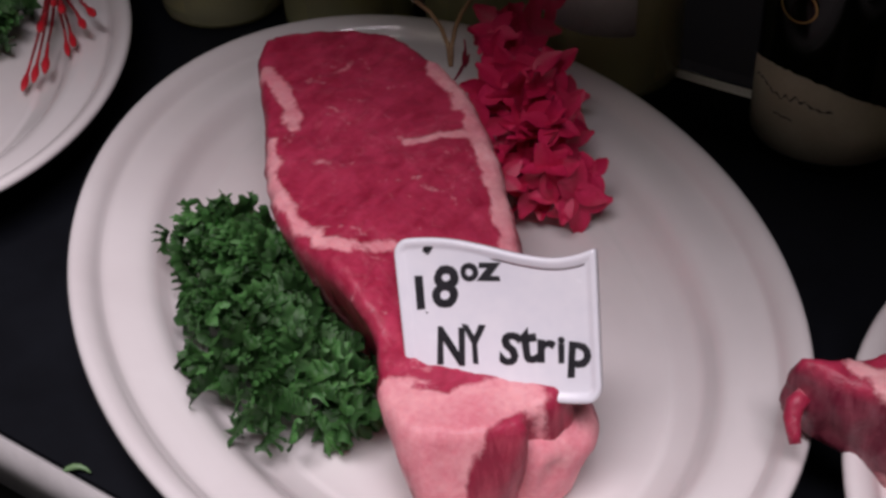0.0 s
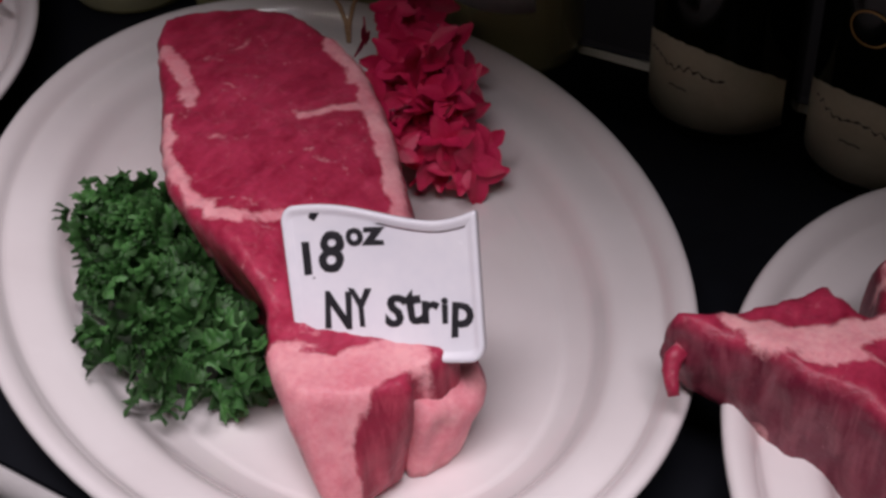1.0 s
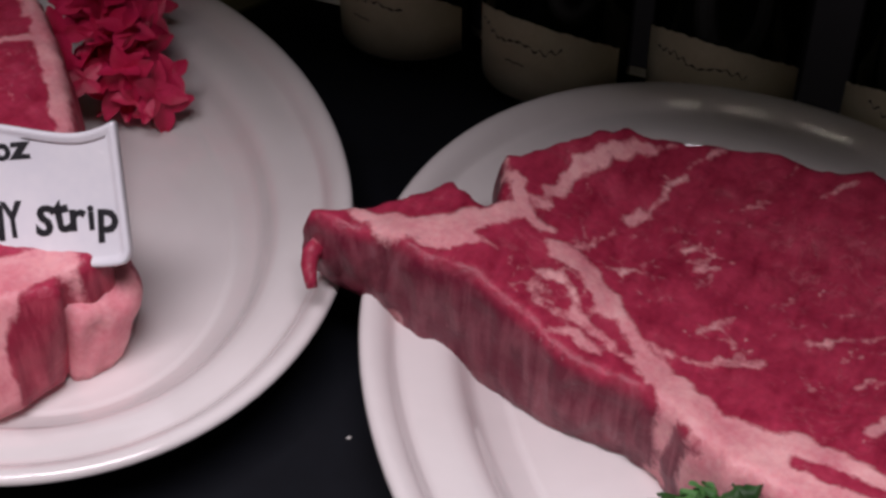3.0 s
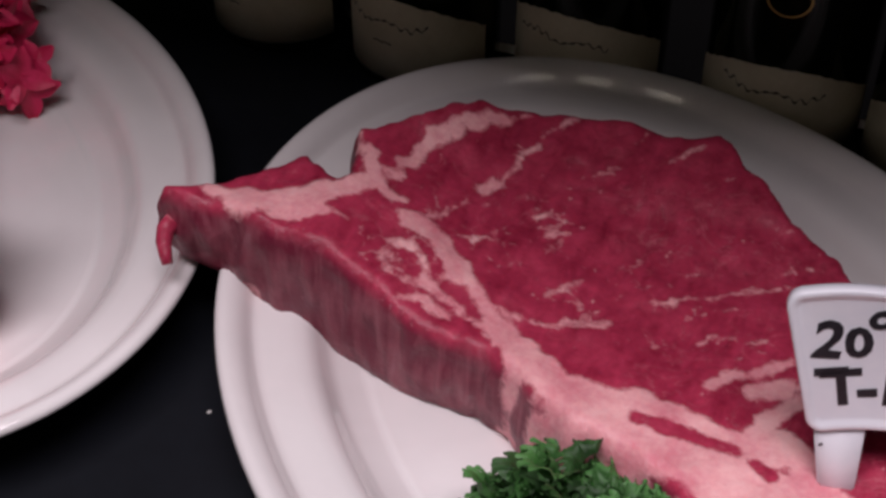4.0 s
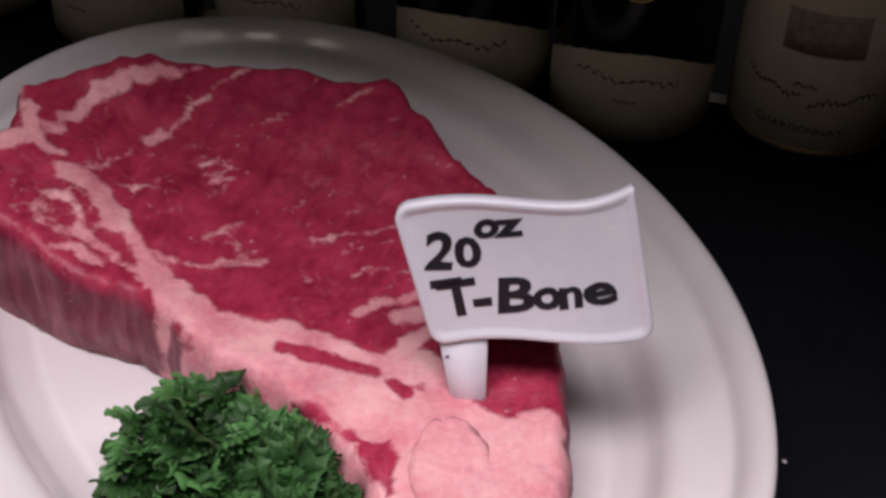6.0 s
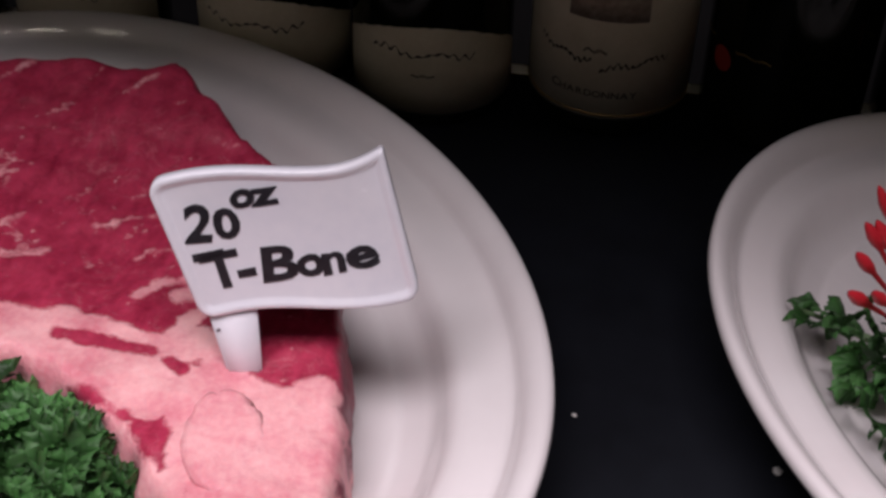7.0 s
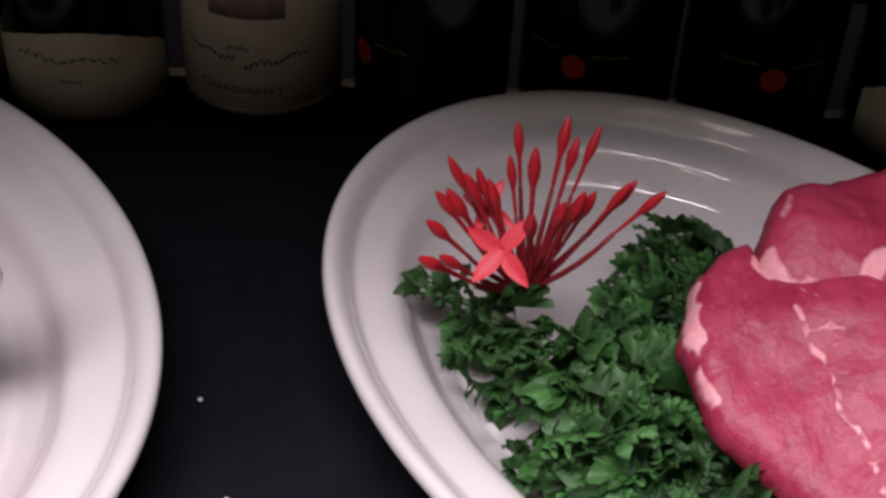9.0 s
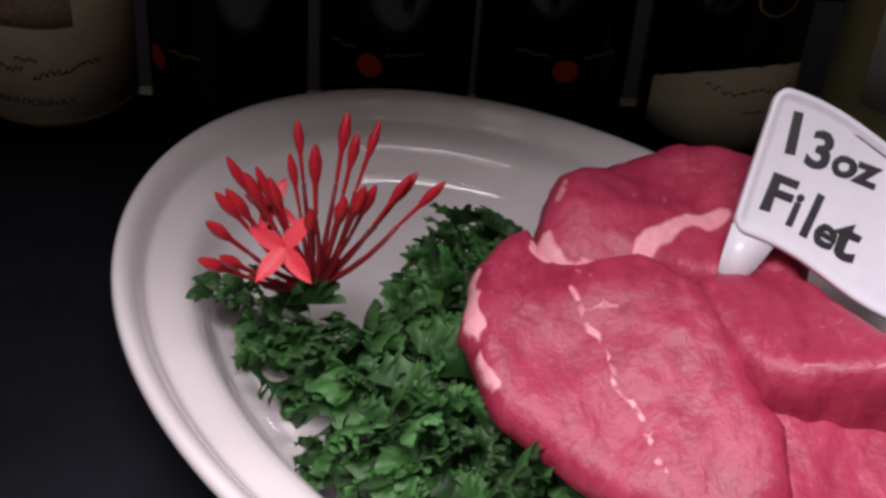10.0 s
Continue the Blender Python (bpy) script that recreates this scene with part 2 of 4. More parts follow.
# ---- the setting ----
def build_setting():
    bm = box_bm(-1.30, 1.10, -0.162, 0.217, -0.03, 0.0, 0.002)
    tagged(part("table_top", bm, laminate, None, smooth=False), "black laminate table top with a few crumbs", "table", kind="structure")
    for name, y0, y1 in (("trim_front", -0.1655, -0.1622), ("trim_back", 0.2172, 0.2212)):
        tagged(part(name, box_bm(-1.30, 1.10, y0, y1, -0.03, 0.0025, 0.0012), steel, None), "thin bright steel edge trim of the table", "trim", kind="structure")
    tagged(part("table_base", box_bm(-1.28, 1.08, -0.14, 0.20, -0.86, -0.031), unlit_black, None, smooth=False), "black table base in the shade", "table base", kind="structure")
    # unseen blocker added above the view: its edge sets the falloff towards the bottles
    tagged(part("shade_shelf", box_bm(-1.30, 1.10, -0.149, 0.42, 0.50, 0.53, 0.003), unlit_black, None, smooth=False), "unseen black shelf added to shade the back of the table", "shelf", kind="structure")
    # added sheet that stands in for the unlit dark behind the bottles
    tagged(part("dark_backdrop", box_bm(-1.30, 1.10, 0.40, 0.42, -0.03, 0.499), unlit_black, None, smooth=False), "black panel added for the unlit dark behind the bottles", "panel", kind="structure")
    tagged(part("wall_back", box_bm(-2.6, 2.6, 1.55, 1.65, -0.86, 2.1), unlit_black, None, smooth=False), "unlit black wall behind the table", "wall", kind="structure")
    tagged(part("wall_front", box_bm(-2.6, 2.6, -2.65, -2.55, -0.86, 2.1), unlit_black, None, smooth=False), "dark wall of the dim room", "wall", kind="structure")
    tagged(part("wall_west", box_bm(-2.7, -2.6, -2.55, 1.55, -0.86, 2.1), unlit_black, None, smooth=False), "dark side wall of the dim room", "wall", kind="structure")
    tagged(part("wall_east", box_bm(2.6, 2.7, -2.55, 1.55, -0.86, 2.1), unlit_black, None, smooth=False), "dark side wall of the dim room", "wall", kind="structure")
    tagged(part("floor", box_bm(-2.6, 2.6, -2.55, 1.55, -0.96, -0.86), unlit_black, None, smooth=False), "dark floor in the shade", "floor", kind="structure")
    tagged(part("ceiling", box_bm(-2.6, 2.6, -2.55, 1.55, 2.1, 2.2), unlit_black, None, smooth=False), "dark ceiling of the dim room", "ceiling", kind="structure")


build_setting()

# ---- platters ----
PLATE_A, PLATE_B, RIM_Z, FLOOR_Z = 0.2060, 0.1450, 0.034, 0.0105
PLATE_PROFILE = [(0.150, 0.0045), (0.068, 0.0045), (0.066, 0.0), (0.062, 0.0), (0.058, 0.005), (0.040, 0.013), (0.012, 0.0265), (0.0035, 0.0292),
                 (0.0008, 0.0305), (0.0, 0.0322), (0.0008, 0.0338), (0.0024, RIM_Z + 0.0008), (0.0048, 0.0345), (0.0073, 0.0336), (0.0096, 0.0319), (0.0114, 0.0298), (0.0128, 0.0279), (0.0142, 0.0270), (0.0165, 0.0267),
                 (0.021, 0.0266), (0.027, 0.0263), (0.0310, 0.0257), (0.0342, 0.0239), (0.0368, 0.0210), (0.0394, 0.0172), (0.0435, 0.0135), (0.0505, 0.0120), (0.0525, 0.0109), (0.0540, 0.0113), (0.0560, 0.0109), (0.062, 0.0107), (0.075, FLOOR_Z), (0.150, FLOOR_Z)]


def make_platter():
    bm = bmesh.new()
    n, rings = 128, []
    for d, z in PLATE_PROFILE:
        if d < 0.14:
            rings.append([bm.verts.new(((PLATE_A - d) * math.cos(6.283185 * k / n), (PLATE_B - d) * math.sin(6.283185 * k / n), z)) for k in range(n)])
        else:
            rings.append([bm.verts.new((0, 0, z))])
    for r0, r1 in zip(rings, rings[1:]):
        for k in range(n):
            j = (k + 1) % n
            if len(r0) == 1:
                bm.faces.new((r0[0], r1[j], r1[k]))
            elif len(r1) == 1:
                bm.faces.new((r0[k], r0[j], r1[0]))
            else:
                bm.faces.new((r0[k], r0[j], r1[j], r1[k]))
    bmesh.ops.recalc_face_normals(bm, faces=bm.faces)
    return part("oval_platter", bm, china, None)


PLATES = [((-0.3535, -0.0088), -35.8), ((0.0042, -0.0085), -45.2), ((0.3800, -0.0085), -51.6), ((-0.7320, -0.0050), -30.0)]
PLATE_LABELS = ["white glazed oval platter under the strip steak", "white glazed oval platter under the T-bone steak",
                "white glazed oval platter under the filet", "white glazed oval platter with red buds on it"]
plate = make_platter()
plate.matrix_basis = pose(*PLATES[0][0], 0, 0, 0, PLATES[0][1])
tagged(plate, PLATE_LABELS[0], "platter", "white oval platters in a row")
for (xy, turn), text in zip(PLATES[1:], PLATE_LABELS[1:]):
    grow = (0.873, 0.908, 1.28) if "filet" in text else (0.978, 1.040, 1.10) if "T-bone" in text else (1, 1, 1)
    tagged(copy_thing(plate, pose(*xy, 0, 0, 0, turn) @ Matrix.Diagonal((*grow, 1))), text)


# ---- meat ----
def smooth_loop(points, spacing=0.0022):
    """A closed rounded line through the points (mm), resampled evenly, in metres."""
    p = np.array(points, float) / 1000
    n, out = len(p), []
    for i in range(n):
        a, b, c, d = p[i - 1], p[i], p[(i + 1) % n], p[(i + 2) % n]
        for t in np.linspace(0, 1, 12, endpoint=False):
            out.append(0.5 * (2 * b + (c - a) * t + (2 * a - 5 * b + 4 * c - d) * t * t + (3 * b - a - 3 * c + d) * t ** 3))
    out = np.array(out)
    seg = np.linalg.norm(np.roll(out, -1, 0) - out, axis=1)
    cum = np.concatenate([[0], np.cumsum(seg)])
    at = np.linspace(0, cum[-1], max(12, int(cum[-1] / spacing)), endpoint=False)
    ring = np.vstack([out, out[:1]])
    return np.c_[np.interp(at, cum, ring[:, 0]), np.interp(at, cum, ring[:, 1])]


def line_distance(q, line, closed=False):
    """Least distance of the points q to a polyline (both in metres, 2D)."""
    a = np.array(line, float)
    b = np.roll(a, -1, 0) if closed else a[1:]
    a = a if closed else a[:-1]
    best = np.full(len(q), 9.0)
    for s, e in zip(a, b):
        d = e - s
        t = np.clip(((q - s) @ d) / max(d @ d, 1e-12), 0, 1)
        best = np.minimum(best, np.linalg.norm(q - s - t[:, None] * d, axis=1))
    return best


def inside(q, loop):
    x, y = q[:, 0], q[:, 1]
    hit = np.zeros(len(q), bool)
    for (x0, y0), (x1, y1) in zip(loop, np.roll(loop, -1, 0)):
        if y0 != y1:
            hit ^= ((y0 > y) != (y1 > y)) & (x < (x1 - x0) * (y - y0) / (y1 - y0) + x0)
    return hit


def ripple(x, y, scale, seed):
    return noise.noise(Vector((x * scale + seed, y * scale - seed, seed * 0.37)))


def meat_slab(name, outline, top, bottom, strokes, red_strokes, edge, bulge, seed, rough=0.0012, foot=None, soft=0.0042):
    """A cut of meat: top(x, y) gives its upper face, bottom(x, y) its rest, edge the rounding of the rim, bulge that of the flank."""
    loop = smooth_loop(outline)
    loop += np.array([[ripple(x, y, 120, seed), ripple(x, y, 120, seed + 7)] for x, y in loop]) * rough
    lo, hi = loop.min(0), loop.max(0)
    gx, gy = np.meshgrid(np.arange(lo[0], hi[0], 0.0019), np.arange(lo[1], hi[1], 0.0019))
    grid = np.c_[gx.ravel(), gy.ravel()]
    grid += np.random.RandomState(seed).uniform(-0.0006, 0.0006, grid.shape)
    grid = grid[inside(grid, loop)]
    grid = grid[line_distance(grid, loop, True) > 0.0013]
    n = len(loop)
    from_all = [Vector(p) for p in np.vstack([loop, grid])]
    done = mathutils_cdt(from_all, [(i, (i + 1) % n) for i in range(n)])
    verts2, faces, origin = done[0], done[2], done[3]
    q = np.array([(v.x, v.y) for v in verts2])
    where = {}
    for k, src in enumerate(origin):
        for s in src:
            where[s] = k
    d = line_distance(q, loop, True)
    d[[where[i] for i in range(n)]] = 0.0
    verts, side = [], []
    for (x, y), dist in zip(q, d):
        k = max(0.0, edge - dist)
        z = top(x, y) - (edge - math.sqrt(max(edge * edge - k * k, 0.0))) + (0.0004 + 0.9 * rough) * ripple(x, y, 48, seed) + 0.0007 * ripple(x, y, 150, seed) + 0.0004 * ripple(x, y, 330, seed)
        verts.append((x, y, z))
        side.append(min(1.0, max(0.0, (k / edge - 0.72) * 3.5)) if edge < 0.012 else 0.0)
    tris = [tuple(f) for f in faces]
    area = sum((q[f[1]][0] - q[f[0]][0]) * (q[f[2]][1] - q[f[0]][1]) - (q[f[2]][0] - q[f[0]][0]) * (q[f[1]][1] - q[f[0]][1]) for f in tris)
    if area < 0:
        tris = [f[::-1] for f in tris]
    # flank rings
    ring = [where[i] for i in range(n)]
    turn = sum(loop[i][0] * loop[(i + 1) % n][1] - loop[(i + 1) % n][0] * loop[i][1] for i in range(n))
    tangent = np.roll(loop, -1, 0) - np.roll(loop, 1, 0)
    out = np.c_[tangent[:, 1], -tangent[:, 0]] * (1 if turn > 0 else -1)
    out /= np.linalg.norm(out, axis=1)[:, None] + 1e-9
    steps = 9
    for k in range(1, steps + 1):
        s, here = k / steps, []
        for i in range(n):
            x, y = loop[i]
            z0, z1 = verts[ring[i]][2] if k == 1 else 0, bottom(x, y)
            z0 = verts[where[i]][2]
            push = bulge * math.sin(math.pi * min(1.0, s * 0.9)) + (0.0006 + 1.0 * rough) * noise.noise(Vector((x * 150, y * 150, s * 2.2 + seed))) * (1 if k < steps else 0)
            fx, fy = foot(x, y) if foot else (0.0, 0.0)
            verts.append((x + out[i][0] * push + fx * s, y + out[i][1] * push + fy * s, z0 + (z1 - z0) * s))
            side.append(1.0)
            here.append(len(verts) - 1)
        for i in range(n):
            j = (i + 1) % n
            quad = (ring[i], here[i], here[j], ring[j]) if turn > 0 else (ring[i], ring[j], here[j], here[i])
            tris.append(quad)
        ring = here
    tris.append(tuple(ring[::-1]) if turn > 0 else tuple(ring))
    me = raw_mesh(name, verts, tris)
    q3 = np.array(verts)[:, :2]
    fat = np.full(len(verts), -1.0)
    for line, width in strokes:
        near = np.abs(q3 - np.array(line, float).mean(0) / 1000).max(1) < 0.12
        fat[near] = np.maximum(fat[near], np.clip((width / 1000 - line_distance(q3[near], np.array(line, float) / 1000)) / soft, -1, 0.8))
    for line, width in red_strokes:
        fat = np.minimum(fat, np.clip((line_distance(q3, np.array(line, float) / 1000) - width / 1000) / 0.003, -0.6, 0.8))
    for key, values in (("fat", fat), ("side", side)):
        me.attributes.new(key, "FLOAT", "POINT").data.foreach_set("value", [float(v) for v in values])
    return me


def mathutils_cdt(points, edges):
    from mathutils import geometry
    return geometry.delaunay_2d_cdt(points, edges, [], 1, 1e-7)


def wander(strokes, seed, step=5.0, jitter=0.7, vary=0.25):
    """Breaks drawn seams into uneven short runs of varied width."""
    rng, out = random.Random(seed), []
    for line, width in strokes:
        pts = []
        for (x0, y0), (x1, y1) in zip(line, line[1:]):
            n = max(1, int(math.hypot(x1 - x0, y1 - y0) / step))
            pts += [(x0 + (x1 - x0) * k / n, y0 + (y1 - y0) * k / n) for k in range(n)]
        pts.append(line[-1])
        pts = [(x + rng.gauss(0, jitter), y + rng.gauss(0, jitter)) for x, y in pts]
        out += [([p, q], width * rng.uniform(1 - vary, 1 + 0.8 * vary)) for p, q in zip(pts, pts[1:])]
    return out


def veins(boxes, count, seed, thin=0.1, thick=1.0, heading=None):
    """Random marbling threads in plan boxes (x0, x1, y0, y1 in mm)."""
    rng, out = random.Random(seed), []
    for k in range(count):
        x0, x1, y0, y1 = rng.choice(boxes)
        x, y = rng.uniform(x0, x1), rng.uniform(y0, y1)
        a = rng.uniform(0, 6.28) if heading is None or rng.random() < 0.35 else math.radians(heading) + rng.gauss(0, 0.35)
        width = rng.uniform(thin, thick)
        for n in range(rng.randint(2, 6)):
            nx, ny = x + 4.5 * math.cos(a), y + 4.5 * math.sin(a)
            out.append(([(x, y), (nx, ny)], width * rng.uniform(0.4, 1.1)))
            x, y, a = nx, ny, a + rng.gauss(0, 0.5)
    return out


def build_strip_steak():
    outline = [(-460, 22), (-466, 39), (-452, 56), (-423, 69), (-391, 61), (-363, 48), (-334, 22), (-309, -3), (-287, -29), (-267, -50), (-247, -65), (-242, -79), (-249, -92), (-247, -98), (-257, -109), (-276, -122), (-288, -118), (-299, -110), (-305, -101), (-315, -90), (-335, -82), (-373, -68), (-400, -45), (-427, -13)]
    strokes = [([(-385, 55), (-363, 42), (-339, 20), (-318, 0), (-296, -25), (-286, -38)], 5.5),
               ([(-340, 22), (-350, 12), (-361, 1)], 3.0),
               ([(-412, -27), (-394, -48), (-372, -63), (-352, -70), (-337, -65), (-330, -56)], 4.0),
               ([(-448, 14), (-424, 1), (-410, -14)], 4.0),
               ([(-292, -111), (-276, -111), (-262, -101), (-256, -92)], 12.0),
               ([(-284, -119), (-267, -111), (-256, -103)], 11.0),
               ([(-304, -110), (-296, -118)], 5.0), ([(-300, -124), (-284, -136), (-268, -134), (-259, -122)], 9.0)]

    def top(x, y):
        s = min(1.0, max(0.0, (-0.285 - x) / 0.06))
        return 0.062 + 0.016 * s * s * (3 - 2 * s)

    def bottom(x, y):
        return 0.0112 + max(0.0, math.hypot((x + 0.355) / 0.16, (y + 0.007) / 0.12) - 0.78) * 0.02

    def foot(x, y):
        k = min(1.0, max(0.0, (-0.085 - y) / 0.025))
        side = min(1.0, max(0.0, (x + 0.30) / 0.02)) * (1 - k)
        under = (1 - k) * min(1.0, max(0.0, (-0.25 * x - 0.090 - y) / 0.012)) if x < -0.30 else 0.0
        return k * ((-0.253 - x) * 0.72) - 0.004 * side + 0.013 * under, k * (-0.010 + 0.2 * (-0.108 - y)) + 0.017 * under

    owner = thing("strip_steak", (0, 0, 0), "thick raw strip steak with pink fat rim", "steak", "raw steaks on platters")
    red = [([(-246, -92), (-250, -100), (-253, -116)], 3.6), ([(-288, -102), (-276, -98)], 0.8)]
    strokes = wander(strokes, 1) + veins([(-450, -340, -40, 50), (-400, -300, -75, 10), (-330, -270, -95, -40)], 70, 2, 0.1, 0.9, 30)
    me = meat_slab("meat", outline, top, bottom, strokes, red, 0.005, 0.002, 3, foot=foot)
    piece("meat", me, beef_strip, owner)
    flap = [(-272, -50), (-250, -54), (-236, -64), (-233, -74), (-238, -84), (-243, -92), (-256, -92)]
    me = meat_slab("fat_flap", flap, lambda x, y: 0.048 - 0.5 * (x + 0.25), lambda x, y: 0.0112, [([(-262, -66), (-240, -78), (-246, -94)], 14.0)], [], 0.003, 0.0006, 5,
                   0.0022, lambda x, y: ((-0.250 - x) * 0.5, (-0.098 - y) * 0.35))
    piece("fat_flap", me, beef_strip, owner, "pale pink fat flap")


def ease(v):
    v = min(1.0, max(0.0, v))
    return v * v * (3 - 2 * v)


def build_t_bone():
    outline = [(-177, -34), (-179, -28), (-169, -23), (-153, -6), (-139, 12), (-129, 6), (-121, 3), (-119, 9), (-126, 28), (-122, 34), (-114, 44), (-93, 69), (-71, 81), (-47, 88), (-23, 89), (-8, 89), (3, 95), (10, 92), (42, 62), (70, 40), (92, 2)]
    outline += [(106, -32), (112, -55), (118, -81), (122, -108), (124, -128), (112, -138), (90, -136), (71, -118), (58, -101), (41, -88), (24, -76), (4, -68), (-8, -66), (-33, -52), (-48, -48), (-70, -46), (-86, -43), (-99, -39), (-114, -37), (-132, -36), (-155, -34), (-168, -36)]
    seams = [([(-161, -24), (-142, -26), (-129, -21), (-119, -8), (-109, 4)], 5.5), ([(-138, -30), (-124, -28), (-117, -20), (-107, -18)], 2.4),
             ([(-106, 5), (-93, 1), (-79, -5), (-67, -13), (-53, -25), (-41, -37), (-30, -45)], 4.4), ([(-107, 6), (-114, 15), (-122, 27)], 3.0),
             ([(-105, 12), (-100, 35), (-95, 50), (-83, 65), (-70, 77)], 3.2), ([(-83, 4), (-77, 24), (-69, 41), (-63, 59), (-56, 78), (-47, 87)], 1.6), ([(-72, 31), (-69, 37)], 3.5),
             ([(-88, -16), (-78, -18), (-73, -28), (-61, -32), (-45, -38)], 2.2), ([(-80, -39), (-71, -34), (-61, -36)], 2.5), ([(-64, -18), (-59, -21)], 2.0)]
    tail = [([(-33, -43), (-15, -51), (4, -55), (21, -51), (39, -58), (58, -59)], 7.5), ([(-9, -60), (15, -65), (37, -72), (57, -80)], 10.0), ([(34, -34), (44, -23), (57, -13)], 3.0), ([(48, -29), (60, -24)], 4.6), ([(57, -42), (64, -30)], 4.2),
            ([(40, -64), (53, -66), (66, -77), (76, -90)], 10.0), ([(78, -112), (94, -120), (101, -94), (94, -76)], 11.0), ([(105, -68), (112, -87), (114, -125)], 9.0), ([(80, -79), (87, -106)], 18.0), ([(70, -62), (84, -66)], 5.0), ([(-20, -66), (10, -77), (45, -97), (62, -112), (80, -132)], 8.0), ([(56, -48), (70, -58)], 7.0)]
    flecks = [([(-41, 22), (-36, 22)], 2.0), ([(-57, 13), (-54, 14)], 1.0), ([(-50, 28), (-46, 30)], 0.7), ([(12, 20), (16, 23)], 1.4), ([(-45, -27), (-28, -27), (-13, -19), (-7, -13)], 2.2),
              ([(6, 1), (17, 9), (34, 19), (51, 27)], 1.6), ([(7, -16), (12, -22), (15, -15)], 0.8), ([(-38, 54), (-30, 61), (-24, 64)], 1.0), ([(-33, 63), (-26, 58)], 0.8), ([(-8, 71), (-3, 79), (3, 83)], 1.0),
              ([(-33, -14), (-21, 3), (-10, 11)], 0.6), ([(-13, -13), (-7, 3)], 0.5), ([(-78, 15), (-68, 25)], 0.7), ([(-90, -39), (-84, -24)], 1.0)]
    red = [([(15, -57), (29, -58), (48, -59)], 2.2), ([(56, -63), (61, -66)], 1.6), ([(21, -43), (35, -39), (45, -38)], 3.2), ([(-157, -17), (-143, -7), (-133, 2)], 4.5), ([(-96, -1), (-88, 5)], 1.0),
           ([(83, -46), (95, -43), (104, -36)], 6.0), ([(94, -62), (102, -50)], 1.3)]

    def top(x, y):
        return 0.050 + 0.024 * ease((-0.05 - x) / 0.085) + 0.014 * ease((y - 0.02) / 0.075) - 0.003 * math.sin(38 * x + 1.0) * ease((0.06 - abs(y)) / 0.05)

    def bottom(x, y):
        return 0.0125 + 0.036 * min(1.0, max(0.0, (-0.10 - x) / 0.09)) + max(0.0, (y - 0.06) / 0.045) * 0.02

    def foot(x, y):
        k = ease(-x / 0.03) * ease((-0.015 - y) / 0.02)
        return -0.003 * k, 0.004 * k

    owner = thing("t_bone_steak", (0, 0, 0), "large raw T-bone steak with a pale bone seam", "steak", "raw steaks on platters")
    strokes = wander(seams, 4, 4.0, 1.1, 0.5) + wander(tail, 14, 5.0, 1.0, 0.08) + wander(flecks, 24, 4.0, 0.6)
    strokes += veins([(-100, 60, -30, 80), (-60, 80, -20, 50), (-120, -60, -35, 5)], 110, 5, 0.0, 0.75, 20)
    me = meat_slab("meat", outline, top, bottom, strokes, red, 0.0060, 0.0020, 11, 0.0022, foot)
    piece("meat", me, beef_bone, owner)
    oval = [(84 + 12.8 * math.cos(a) - 6.5 * math.sin(a), -93 + 3.0 * math.cos(a) + 20.5 * math.sin(a)) for a in [0.5236 * k for k in range(12)]]
    me = meat_slab("bone", oval, lambda x, y: 0.0512, lambda x, y: 0.044, [([(82, -84), (86, -102)], 22.0)], [], 0.0009, 0.0, 13, 0.0009)
    piece("bone", me, beef_bone, owner, "pink oval cut bone end")
    drip = [(-0.1735, -0.0345, 0.060), (-0.1755, -0.0372, 0.0565), (-0.1750, -0.0405, 0.0530), (-0.1725, -0.0440, 0.0500), (-0.1708, -0.0460, 0.0475)]
    part("meat_tag", tube_bm(drip, [0.0030, 0.0036, 0.0031, 0.0025, 0.0021], 12), beef_bone, owner, "hanging strip of meat")


